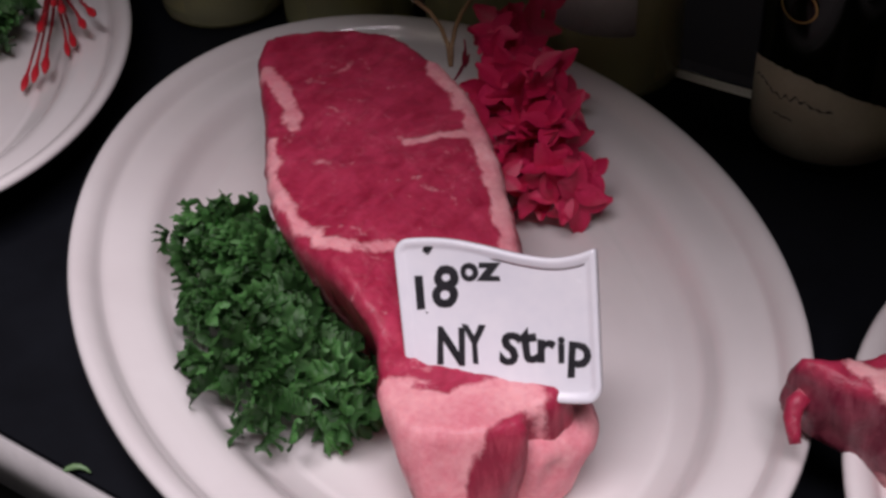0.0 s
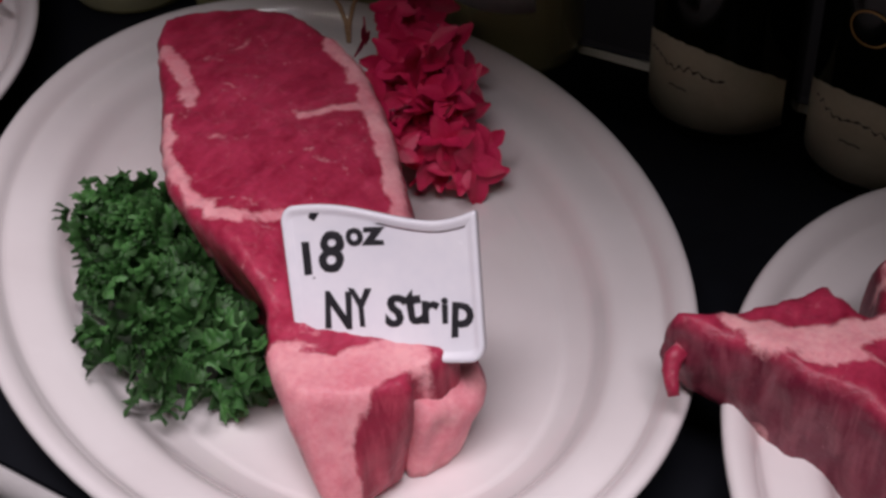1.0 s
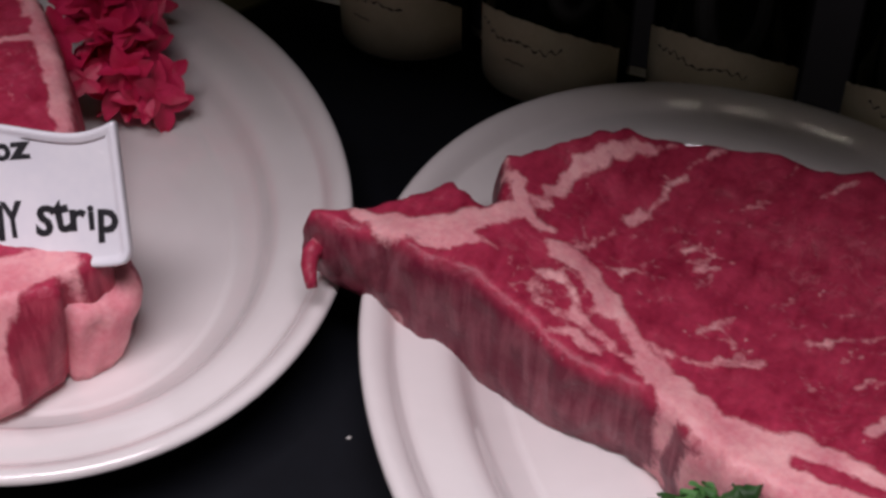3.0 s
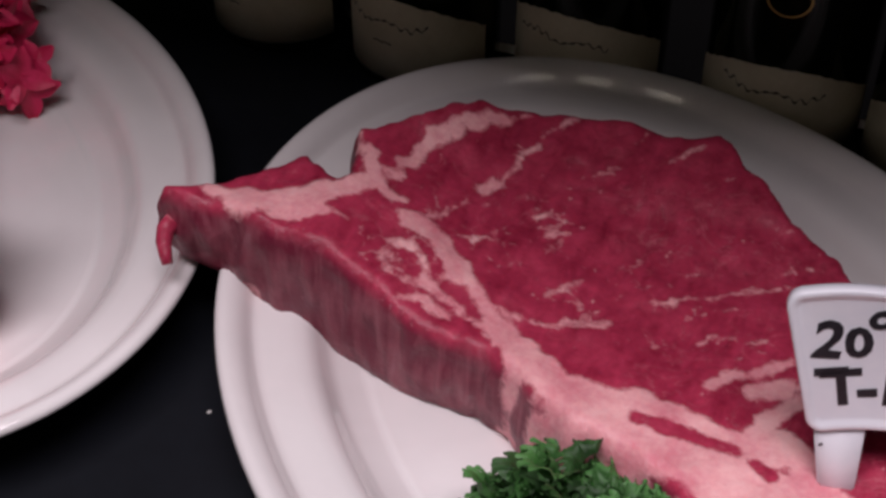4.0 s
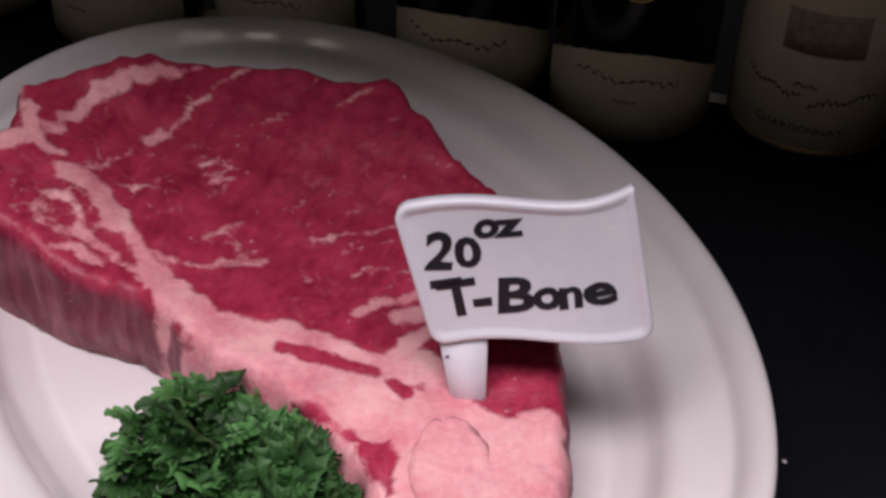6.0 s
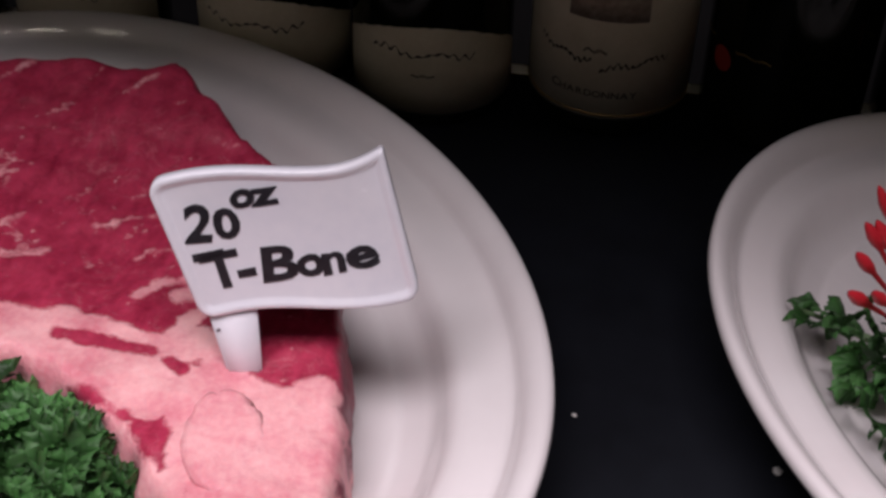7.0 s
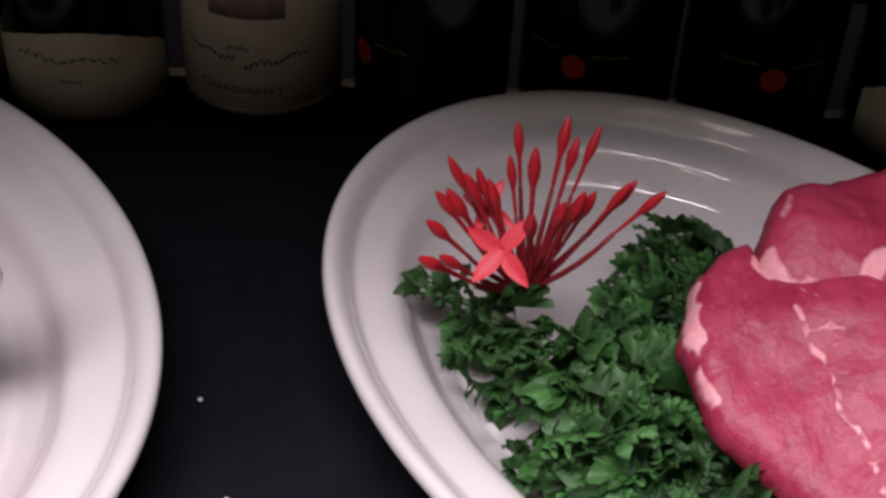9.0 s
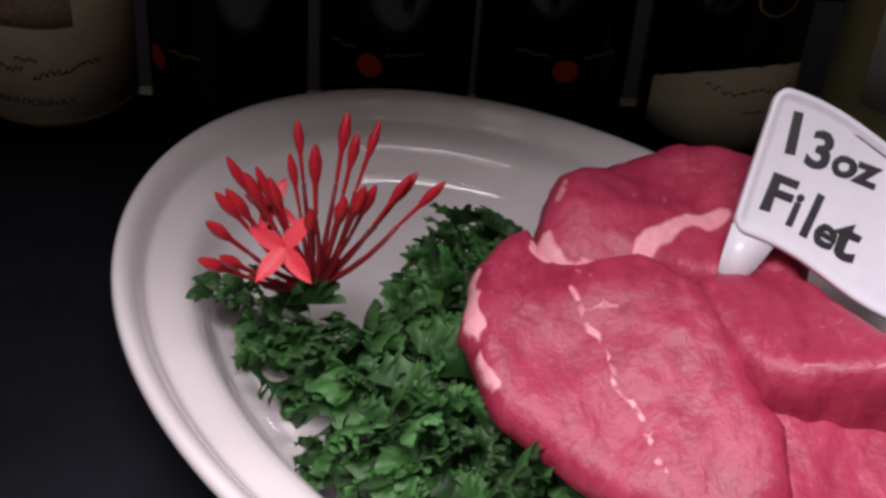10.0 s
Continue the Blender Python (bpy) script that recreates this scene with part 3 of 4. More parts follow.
def build_filet():
    main = [(384, -25), (376, -10), (360, -21), (352, -44), (352, -59), (359, -79), (374, -94), (385, -103), (395, -109), (408, -118), (428, -122), (443, -116), (448, -103), (448, -91), (442, -78), (438, -60), (427, -42), (412, -30), (395, -27)]
    rear = [(376, -27), (379, -12), (389, 9), (408, 22), (431, 29), (447, 25), (459, 21), (473, 0), (467, -35), (444, -42), (430, -40), (409, -39), (392, -38), (381, -36)]
    side = [(425, -42), (442, -34), (463, -27), (477, -46), (485, -62), (495, -76), (484, -87), (465, -86), (448, -84), (434, -72)]
    lower = [(436, -60), (456, -65), (474, -67), (493, -67), (500, -90), (484, -124), (455, -134), (434, -128), (438, -109), (438, -88)]
    seams = [([(382, -38), (387, -50), (393, -63), (398, -78), (405, -93), (409, -105)], 0.9), ([(389, -51), (400, -54)], 1.0), ([(394, -52), (398, -48)], 0.8), ([(393, -43), (388, -38)], 0.8),
             ([(357, -26), (354, -48), (356, -64), (360, -75)], 2.4), ([(410, -101), (416, -100)], 1.0), ([(376, -20), (379, -29), (386, -32)], 2.2)]
    owner = thing("filet", (0, 0, 0), "raw pink beef filet folded over green kale", "filet", "raw steaks on platters")
    low = lambda x, y: 0.034 if y > -0.1 else 0.026

    def under(x, y):
        k = ease((-0.7 * (x - 0.400) - 0.7 * (y + 0.055)) / 0.022)
        return 0.024 * k, 0.030 * k

    me = meat_slab("front_lobe", main, lambda x, y: 0.0925 + 0.35 * min(0.0, y + 0.045) + 0.004 * math.sin(52 * x + 30 * y), low, wander(seams, 8, 4.0, 0.9, 0.6) + veins([(358, 440, -110, -35)], 9, 9, 0.0, 0.3, -60), [], 0.0095, 0.003, 21, 0.0016, under, 0.0017)
    piece("front_lobe", me, beef_filet, owner)
    fat = [([(379, -22), (382, -34), (391, -37)], 3.0), ([(410, -33), (424, -21), (442, -13)], 3.6), ([(391, -36), (406, -36)], 1.6), ([(421, -8), (425, 2)], 0.8), ([(384, -12), (389, -2)], 1.4)]
    me = meat_slab("rear_lobe", rear, lambda x, y: 0.102 - 0.006 * ease((-0.012 - y) / 0.02) + 0.003 * math.sin(70 * x + 55 * y), low, wander(fat, 6, 5.0, 0.9) + veins([(385, 465, -15, 25)], 16, 19, 0.0, 0.5), [], 0.012, 0.003, 23, 0.0018, soft=0.0028)
    piece("rear_lobe", me, beef_filet, owner)
    me = meat_slab("side_lobe", side, lambda x, y: 0.094 + 0.003 * math.sin(60 * x - 40 * y), low, wander([([(450, -80), (470, -82), (486, -82)], 0.9)], 26) + veins([(440, 490, -75, -35)], 10, 29, 0.0, 0.5), [], 0.011, 0.002, 27, 0.0014, soft=0.0024)
    piece("side_lobe", me, beef_filet, owner)
    me = meat_slab("lower_lobe", lower, lambda x, y: 0.074 + 0.35 * min(0.0, y + 0.08), low, veins([(440, 490, -125, -80)], 10, 39, 0.0, 0.5), [], 0.012, 0.003, 37, 0.0014, soft=0.0024)
    piece("lower_lobe", me, beef_filet, owner)


build_strip_steak()
build_t_bone()
build_filet()


# ---- flags ----
def flag_point(x, y, wave):
    """A place on the face: x along, y up, both in mm, bent into the flag's wave and lean."""
    lift = 3.2 * max(0.0, (x - 52.0) / 17.5) ** 2 * y / 45.0
    return (x * (1 + 0.0009 * y) - 7.6 * y / 45.0 + wave[0], wave[1] - 1.8 + y * 1.10 + lift + 2.3 * math.sin(2 * math.pi * (x + 3.5) / 78.0))


def make_flag(owner, wave, stake=-36.0):
    W, Ht, n = 69.5, 45.0, 20

    def ring(inset, z, corner):
        pts = []
        x0, x1, y0, y1 = inset, W - inset, inset, Ht - inset
        c0, c1 = max(0.4, corner - inset), max(0.3, 1.2 - 0.3 * inset)
        for sx, sy, a0 in ((1, 1, 0), (0, 1, 90), (0, 0, 180), (1, 0, 270)):
            c = c1 if a0 == 0 else c0
            cx, cy = (x1 - c if sx else x0 + c), (y1 - c if sy else y0 + c)
            for k in range(7):
                a = math.radians(a0 + 15 * k)
                pts.append((cx + c * math.cos(a), cy + c * math.sin(a)))
            nx, ny = {0: (x0 + c0, y1), 90: (x0, y0 + c0), 180: (x1 - c0, y0), 270: (x1, y1 - c1)}[a0]
            px, py = pts[-1]
            for k in range(1, n):
                pts.append((px + (nx - px) * k / n, py + (ny - py) * k / n))
        return [(*[v / 1000 for v in flag_point(x, y, wave)], z / 1000) for x, y in pts]

    bm = bmesh.new()
    rings = [[bm.verts.new(p) for p in ring(*r)] for r in ((1.0, -5.0, 5), (0.0, -4.2, 5), (0.0, -0.8, 5), (0.5, -0.1, 5), (1.3, 0.0, 5), (2.2, -0.3, 5), (3.0, -1.0, 5), (4.0, -1.2, 5))]
    m = len(rings[0])
    for r0, r1 in zip(rings, rings[1:]):
        for k in range(m):
            bm.faces.new((r0[k], r0[(k + 1) % m], r1[(k + 1) % m], r1[k]))
    bm.faces.new(rings[-1])
    bm.faces.new(rings[0][::-1])
    bmesh.ops.triangulate(bm, faces=[f for f in bm.faces if len(f.verts) > 4])
    bmesh.ops.recalc_face_normals(bm, faces=bm.faces)
    part("face_plate", bm, flag_white, owner)
    bm = bmesh.new()
    k = stake / -36.0
    outline = [(1.0, 3.0), (17.0, 3.0), (14.5, -20.0 * k), (12.0, stake), (4.0, stake), (2.6, -20.0 * k)]
    front = [bm.verts.new((x / 1000, y / 1000, -0.0014)) for x, y in outline]
    back = [bm.verts.new((x / 1000, y / 1000, -0.0045)) for x, y in outline]
    bm.faces.new(front[::-1])
    bm.faces.new(back)
    for k in range(6):
        bm.faces.new((front[k], front[(k + 1) % 6], back[(k + 1) % 6], back[k]))
    bmesh.ops.recalc_face_normals(bm, faces=bm.faces)
    bmesh.ops.bevel(bm, geom=bm.edges[:], offset=0.0007, segments=2, affect="EDGES")
    part("stake", bm, flag_white, owner)


def glyph(text, size, thick, bevel=0.0):
    cu = bpy.data.curves.new("glyph", "FONT")
    cu.body, cu.size, cu.offset, cu.resolution_u, cu.align_x = text, size, thick, 3, "CENTER"
    cu.bevel_depth, cu.bevel_resolution = bevel, 1
    ob = new("glyph", cu)
    bpy.context.view_layer.update()
    me = bpy.data.meshes.new_from_object(ob.evaluated_get(bpy.context.evaluated_depsgraph_get()))
    bpy.data.objects.remove(ob)
    bpy.data.curves.remove(cu)
    return me


def write_on(owner, letters, depth, name="lettering", mat=None, thick=0.008, bend=None):
    """Letters as (sign, x, y, height, width factor, turn, lean) in mm, joined into one mark."""
    bm = bmesh.new()
    for sign, x, y, height, wide, turn, lean in letters:
        size = height / 1000 / 0.72
        me = glyph(sign, size, thick * size, 0.00042 if mat is None else 0.0)
        c, s = math.cos(math.radians(turn)), math.sin(math.radians(turn))
        for v in me.vertices:
            gx, gy = v.co.x * wide + lean * v.co.y, v.co.y
            if mat is None:
                w = noise.noise_vector(Vector((x + 260 * gx, y + 260 * gy, 3.1)))
                gx, gy = gx + 0.00042 * w.x, gy + 0.00042 * w.y
            v.co = (x / 1000 + c * gx - s * gy, y / 1000 + s * gx + c * gy, depth + 0.35 * v.co.z)
            if bend:
                v.co = bend(v.co)
        bm.from_mesh(me)
        bpy.data.meshes.remove(me)
    return part(name, bm, mat or ink, owner, "black handwritten marker lettering" if mat is None else "", smooth=False)


def flag_frame(origin, right, up):
    r = Vector(right).normalized()
    n = r.cross(Vector(up)).normalized()
    u = n.cross(r)
    m = Matrix((r, u, n)).transposed().to_4x4()
    return Matrix.Translation(origin) @ m


def smudges(owner, spots):
    for x, y, r in spots:
        bm = bmesh.new()
        bmesh.ops.create_circle(bm, cap_ends=True, segments=9, radius=r / 1000)
        for v in bm.verts:
            v.co = Vector((v.co.x * random.uniform(0.6, 1.2) + x / 1000, v.co.y * random.uniform(0.5, 1.1) + y / 1000, -0.00105))
        part("smudge", bm, smudge, owner, "grey marker smudge", smooth=False)


def build_flags():
    one = thing("price_flag", (0, 0, 0), "white china flag hand-lettered 18 oz NY strip", "sign", "white flag signs")
    one.matrix_basis = flag_frame((-0.2934, -0.0944, 0.0594), (0.942, 0.324, 0.088), (-0.253, 0.515, 0.819))
    make_flag(one, (-3.0, -2.1))
    write_on(one, [("'", -1.4, 36.0, 12, 1.3, -25, 0), ("I", 1.0, 23, 11.5, 1.15, 8, 0), ("8", 9.4, 24.3, 14.5, 0.95, 2, 0.05), ("o", 18.2, 34.0, 8.6, 1.0, 6, 0), ("z", 25.0, 34.6, 8.8, 1.3, 3, 0),
                   ("N", 12.6, 4.2, 13, 0.80, 2, 0), ("Y", 21.6, 5.4, 13.4, 0.66, 2, -0.08), ("S", 33.0, 6.0, 11.0, 1.0, 0, 0.1), ("t", 40.6, 7.4, 14.0, 0.95, 8, 0), ("r", 46.2, 7.8, 11.0, 1.05, 4, 0),
                   ("i", 51.8, 8.2, 9.0, 0.95, 4, 0), ("p", 57.8, 7.2, 12.0, 1.0, 0, 0)], -0.0009)
    smudges(one, [(1.5, 3.0, 0.8), (3.5, 2.2, 0.6), (3.0, 21.5, 0.5)])
    two = thing("price_flag", (0, 0, 0), "white china flag hand-lettered 20 oz T-Bone", "sign", "white flag signs")
    two.matrix_basis = flag_frame((0.0694, -0.0626, 0.0715), (0.963, 0.234, 0.134), (-0.174, 0.156, 0.972))
    make_flag(two, (-0.6, -0.6))
    write_on(two, [("2", 3.8, 26.2, 12.6, 1.0, -4, 0.12), ("0", 13.4, 26.2, 10.0, 1.15, 0, 0), ("o", 19.4, 36.0, 8.6, 1.1, 0, 0.1), ("z", 26.4, 35.8, 8.0, 1.45, 0, 0),
                   ("T", 9.6, 9.4, 12.4, 1.15, 6, 0), ("-", 6.2, 16.6, 14, 1.7, 5, 0), ("-", 16.6, 9.6, 12, 1.1, 4, 0), ("B", 26.0, 9.4, 12.2, 1.25, 0, 0.08), ("o", 36.2, 9.8, 10.6, 1.1, 0, 0), ("n", 43.6, 9.6, 10.4, 1.1, 4, 0.05),
                   ("e", 52.8, 10.2, 11.0, 1.4, 6, 0)], -0.0009)
    smudges(two, [(2.0, 2.6, 0.9), (3.4, -6.0, 0.7), (1.0, 4.4, 0.5)])
    three = thing("price_flag", (0, 0, 0), "white china flag hand-lettered 13oz Filet", "sign", "white flag signs")
    three.matrix_basis = flag_frame((0.438, -0.0312, 0.106), (0.893, -0.335, -0.298), (0.44, 0.52, 0.73))
    make_flag(three, (1.2, 0.8), -15.0)
    write_on(three, [("1", 7.0, 31.0, 13.5, 1.2, 14, 0), ("3", 16.5, 30.4, 12, 1.1, 8, 0), ("o", 25.4, 31.6, 10, 1.1, 8, 0), ("z", 33.0, 32.4, 10.0, 1.2, 6, 0),
                     ("F", 10.5, 11.0, 12.5, 1.25, 6, 0), ("i", 17.5, 9.8, 11.5, 1.0, 4, 0), ("l", 23.0, 9.0, 14.5, 1.0, 2, 0), ("e", 29.5, 8.4, 10.5, 1.1, 0, 0), ("t", 36.6, 7.8, 14, 1.25, 2, 0)], -0.0009)


build_flags()


# ---- kale ----
def kale_mesh(seed, radius):
    """One curled leaf tip: a fan whose margin is thrown into tight double frills with a toothed edge."""
    rng = random.Random(seed)
    n, rows = 120, 8
    span = math.radians(rng.uniform(190, 300))
    k1, k2 = rng.uniform(7.0, 9.5), rng.uniform(21, 27)
    p1, p2, p3 = (rng.uniform(0, 6.28) for _ in range(3))
    verts, faces, margin = [], [], []
    for j in range(rows + 1):
        s = j / rows
        for i in range(n + 1):
            a = -span / 2 + span * i / n
            wob = 1.0 + 0.35 * math.sin(1.7 * a + p3)
            frill = wob * s ** 1.7 * 0.26 * math.sin(k1 * a + p1) + 0.13 * s ** 2.5 * math.sin(k2 * a + p2)
            r = s * (0.92 + 0.14 * math.sin(2.3 * a + p3) + 0.10 * s ** 2 * math.sin(k2 * a + p2 + 1.2) - 0.10 * s ** 2 * abs(math.sin(0.5 * k1 * a + p1)))
            if j == rows:
                r *= 1.0 + rng.uniform(-0.06, 0.05)
            b = a + wob * 0.17 * s ** 1.6 * math.cos(k1 * a + p1) + 0.055 * s ** 2.5 * math.cos(k2 * a + p2)
            verts.append((radius * r * math.cos(b), radius * r * math.sin(b), radius * (frill - 0.55 * s * s + 0.45 * s)))
            margin.append(s ** 2 * (0.6 + 0.4 * math.sin(k2 * a + p2)))
    for j in range(rows):
        for i in range(n):
            p = j * (n + 1) + i
            faces.append((p, p + 1, p + n + 2, p + n + 1))
    me = raw_mesh("leaf", verts, faces)
    me.attributes.new("margin", "FLOAT", "POINT").data.foreach_set("value", margin)
    return me


def frill_mesh(seed):
    """A ruffled run of leaf margin: a short blade that breaks into tight gathers with small rounded lobes and rolls over."""
    rng = random.Random(seed)
    n, rows = 168, 8
    length, tall = rng.uniform(0.020, 0.032), rng.uniform(0.0090, 0.0125)
    bend, lean, roll = rng.uniform(-1.7, 1.7), rng.uniform(0.1, 0.8), rng.uniform(0.10, 0.45)
    wave = rng.uniform(0.0040, 0.0054)
    p = [rng.uniform(0, 6.28) for _ in range(4)]
    verts, faces, margin = [], [], []
    x = y = 0.0
    spine = []
    for i in range(n + 1):
        a = bend * (i / n - 0.5) * 2 + 0.35 * math.sin(5 * i / n + p[3])
        spine.append((x, y, a))
        x, y = x + length / n * math.cos(a), y + length / n * math.sin(a)
    mx, my = x / 2, y / 2
    for j in range(rows + 1):
        s = j / rows
        for i, (cx, cy, a) in enumerate(spine):
            u = i / n * length
            ph = 6.2832 * u / wave + 1.3 * math.sin(u * 260 + p[1]) + p[0]
            lobe = 2.0 * ph + p[2] + 0.8 * math.sin(u * 700)
            ruff = max(0.0, (s - 0.25) / 0.75)
            across = ruff ** 1.1 * 0.0029 * (0.7 + 0.4 * math.sin(u * 230 + p[2])) * math.sin(ph) + ruff ** 2 * 0.0008 * math.sin(lobe) + lean * tall * s * 0.7 + roll * tall * s ** 3
            along_ = ruff ** 1.4 * (0.0021 * math.cos(ph + 0.5) + 0.0005 * math.cos(lobe))
            end = min(1.0, 5 * min(i, n - i) / n) ** 0.5
            edge = abs(math.sin(0.5 * lobe)) ** 0.6
            up = tall * end * (s - roll * 0.8 * s ** 3) + ruff ** 4 * 0.0017 * (edge - 0.6) + ruff ** 2 * 0.0008 * math.cos(2 * ph)
            verts.append((cx - mx + along_ * math.cos(a) - across * math.sin(a), cy - my + along_ * math.sin(a) + across * math.cos(a), up))
            margin.append(ruff ** 2 * (0.35 + 0.65 * edge))
    for j in range(rows):
        for i in range(n):
            q = j * (n + 1) + i
            faces.append((q, q + 1, q + n + 2, q + n + 1))
    me = raw_mesh("leaf_frill", verts, faces)
    me.attributes.new("margin", "FLOAT", "POINT").data.foreach_set("value", margin)
    me.materials.append(leaf_mats[seed % 3])
    me.polygons.foreach_set("use_smooth", [True] * len(me.polygons))
    return me


FRILLS = [frill_mesh(300 + k) for k in range(14)]
KALE = [kale_mesh(100 + k, 0.0185) for k in range(12)]
for k, me in enumerate(KALE):
    me.materials.append(leaf_mats[k % 3])
    me.polygons.foreach_set("use_smooth", [True] * len(me.polygons))


def kale_clump(place, outline, height, count, seed, label, floor_z=0.016):
    """A heap of curled leaf tips over a plan outline (mm)."""
    rng = random.Random(seed)
    owner = thing("kale_garnish", place, label, "kale", "kale garnishes")
    loop = smooth_loop(outline, 0.004)
    lo, hi = loop.min(0), loop.max(0)
    placed = 0
    centre = loop.mean(0)
    spots = []
    while placed < count:
        q = np.array([[rng.uniform(lo[0], hi[0]), rng.uniform(lo[1], hi[1])]])
        if not inside(q, loop)[0]:
            continue
        d = line_distance(q, loop, True)[0]
        if d < 0.004 or any(math.hypot(q[0][0] - u, q[0][1] - w) < 0.0075 for u, w in spots[-40:]) and rng.random() < 0.8:
            continue
        spots.append((q[0][0], q[0][1]))
        rise = height * min(1.0, d / 0.018) ** 0.6
        curled = placed > 0.10 * count
        z = floor_z + rise * (rng.uniform(0.35, 0.95) if curled else rng.uniform(0.1, 0.7))
        out = Vector((q[0][0] - centre[0], q[0][1] - centre[1], 0))
        heading = math.degrees(math.atan2(out.y, out.x)) + rng.uniform(-70, 70)
        ob = new("leaf_frill", rng.choice(FRILLS)) if curled else new("leaf", rng.choice(KALE))
        ob.parent = owner
        size = rng.uniform(0.58, 0.98) * (0.85 if d < 0.016 else 1.0)
        tilt = (rng.uniform(-40, 40), rng.uniform(-40, 40)) if curled else (rng.uniform(-45, 45), rng.uniform(-60, 15))
        ob.matrix_basis = Matrix.Translation((q[0][0] - place[0], q[0][1] - place[1], z - place[2])) @ Euler((radians(tilt[0]), radians(tilt[1]), radians(heading))).to_matrix().to_4x4() @ Matrix.Scale(size, 4)
        placed += 1
    a, b = Vector((centre[0] - place[0], centre[1] - place[1], floor_z + 0.004 - place[2])), Vector((loop[0][0] - place[0], loop[0][1] - place[1], floor_z + height * 0.4 - place[2]))
    part("midrib", tube_bm(bezier_line(a, (a + b) / 2 + Vector((0, 0, 0.012)), b), [0.003, 0.0028, 0.0026, 0.0024, 0.002, 0.0016, 0.0012, 0.0008]), rib_mat, owner, "pale green stalk")
    return owner


kale_clump((-0.385, -0.08, 0.0107), [(-453, -60), (-455, -45), (-446, -31), (-436, -20), (-407, -32), (-389, -40), (-360, -55), (-342, -63), (-319, -87), (-310, -101), (-321, -108), (-338, -127), (-350, -130), (-378, -123), (-392, -109), (-412, -97), (-413, -84), (-427, -75)], 0.034, 235, 5, "curly green kale beside the strip steak")
kale_clump((0.02, -0.105, 0.0107), [(-18, -121), (-24, -101), (-28, -87), (-18, -76), (-4, -69), (10, -66), (28, -73), (44, -86), (60, -105), (52, -120), (18, -128)], 0.038, 210, 6, "curly green kale in front of the T-bone")
kale_clump((0.34, -0.03, 0.0107), [(263, 24), (266, 14), (281, -2), (285, -17), (290, -27), (301, -35), (300, -54), (306, -79), (330, -106), (379, -119), (406, -99), (404, -84), (388, -62), (372, -40), (366, -8), (372, 21), (390, 38), (402, 60), (382, 62), (366, 59), (365, 70), (351, 69), (346, 42), (332, 31), (332, 7), (317, -6), (315, 13), (303, 13), (282, 26), (268, 28)], 0.044, 299, 7, "curly green kale under the filet")
kale_clump((-0.66, 0.05, 0.0107), [(-715, 60), (-668, 62), (-656, 40), (-664, 14), (-715, 12)], 0.026, 45, 8, "curly green kale beside red buds")


# ---- flowers ----
def petal_bm(bm, m, length, width, cup, blunt=0.0):
    """A pointed petal with a fold along its middle, from the origin along +x."""
    rows = []
    for k in range(7):
        t = k / 6
        w = width * (math.sin(math.pi * min(1.0, 0.12 + 0.88 * t)) ** 0.8) * (1 - 0.15 * t) if k < 6 else 0.0001 + blunt * width
        z = cup * t * t
        rows.append([bm.verts.new(m @ Vector((length * t, y * w, z + 0.16 * width * abs(y)))) for y in (-1, -0.5, 0, 0.5, 1)])
    for r0, r1 in zip(rows, rows[1:]):
        for j in range(4):
            bm.faces.new((r0[j], r0[j + 1], r1[j + 1], r1[j]))


def floret_mesh(name, length, width, seed, blunt=0.0):
    rng = random.Random(seed)
    bm = bmesh.new()
    for k in range(4):
        m = pose(0, 0, 0, rng.uniform(-12, 12), rng.uniform(-14, 12), 90 * k + rng.uniform(-12, 12))
        petal_bm(bm, m, length * rng.uniform(0.9, 1.08), width, rng.uniform(-0.12, 0.16) * length * (1 + 2 * blunt), blunt)
    me = bpy.data.meshes.new(name)
    bm.to_mesh(me)
    bm.free()
    me.polygons.foreach_set("use_smooth", [True] * len(me.polygons))
    return me


def bud_mesh(length, radius):
    prof = [(0.0004, 0), (0.35 * radius, 0.06 * length), (0.42 * radius, 0.45 * length), (0.9 * radius, 0.62 * length), (radius, 0.75 * length), (0.6 * radius, 0.92 * length), (0.0003, length)]
    bm, _ = lathe(prof, 8)
    me = bpy.data.meshes.new("bud")
    bm.to_mesh(me)
    bm.free()
    me.polygons.foreach_set("use_smooth", [True] * len(me.polygons))
    return me


BUD = bud_mesh(0.026, 0.0021)
BUD.materials.append(bud_red)
STAR = floret_mesh("floret", 0.0150, 0.0034, 31)
STAR.materials.append(petal_red)


def along(p, d, roll=0.0):
    return Matrix.Translation(p) @ Vector(d).to_track_quat("Z", "Y").to_matrix().to_4x4() @ pose(0, 0, 0, 0, 0, roll)


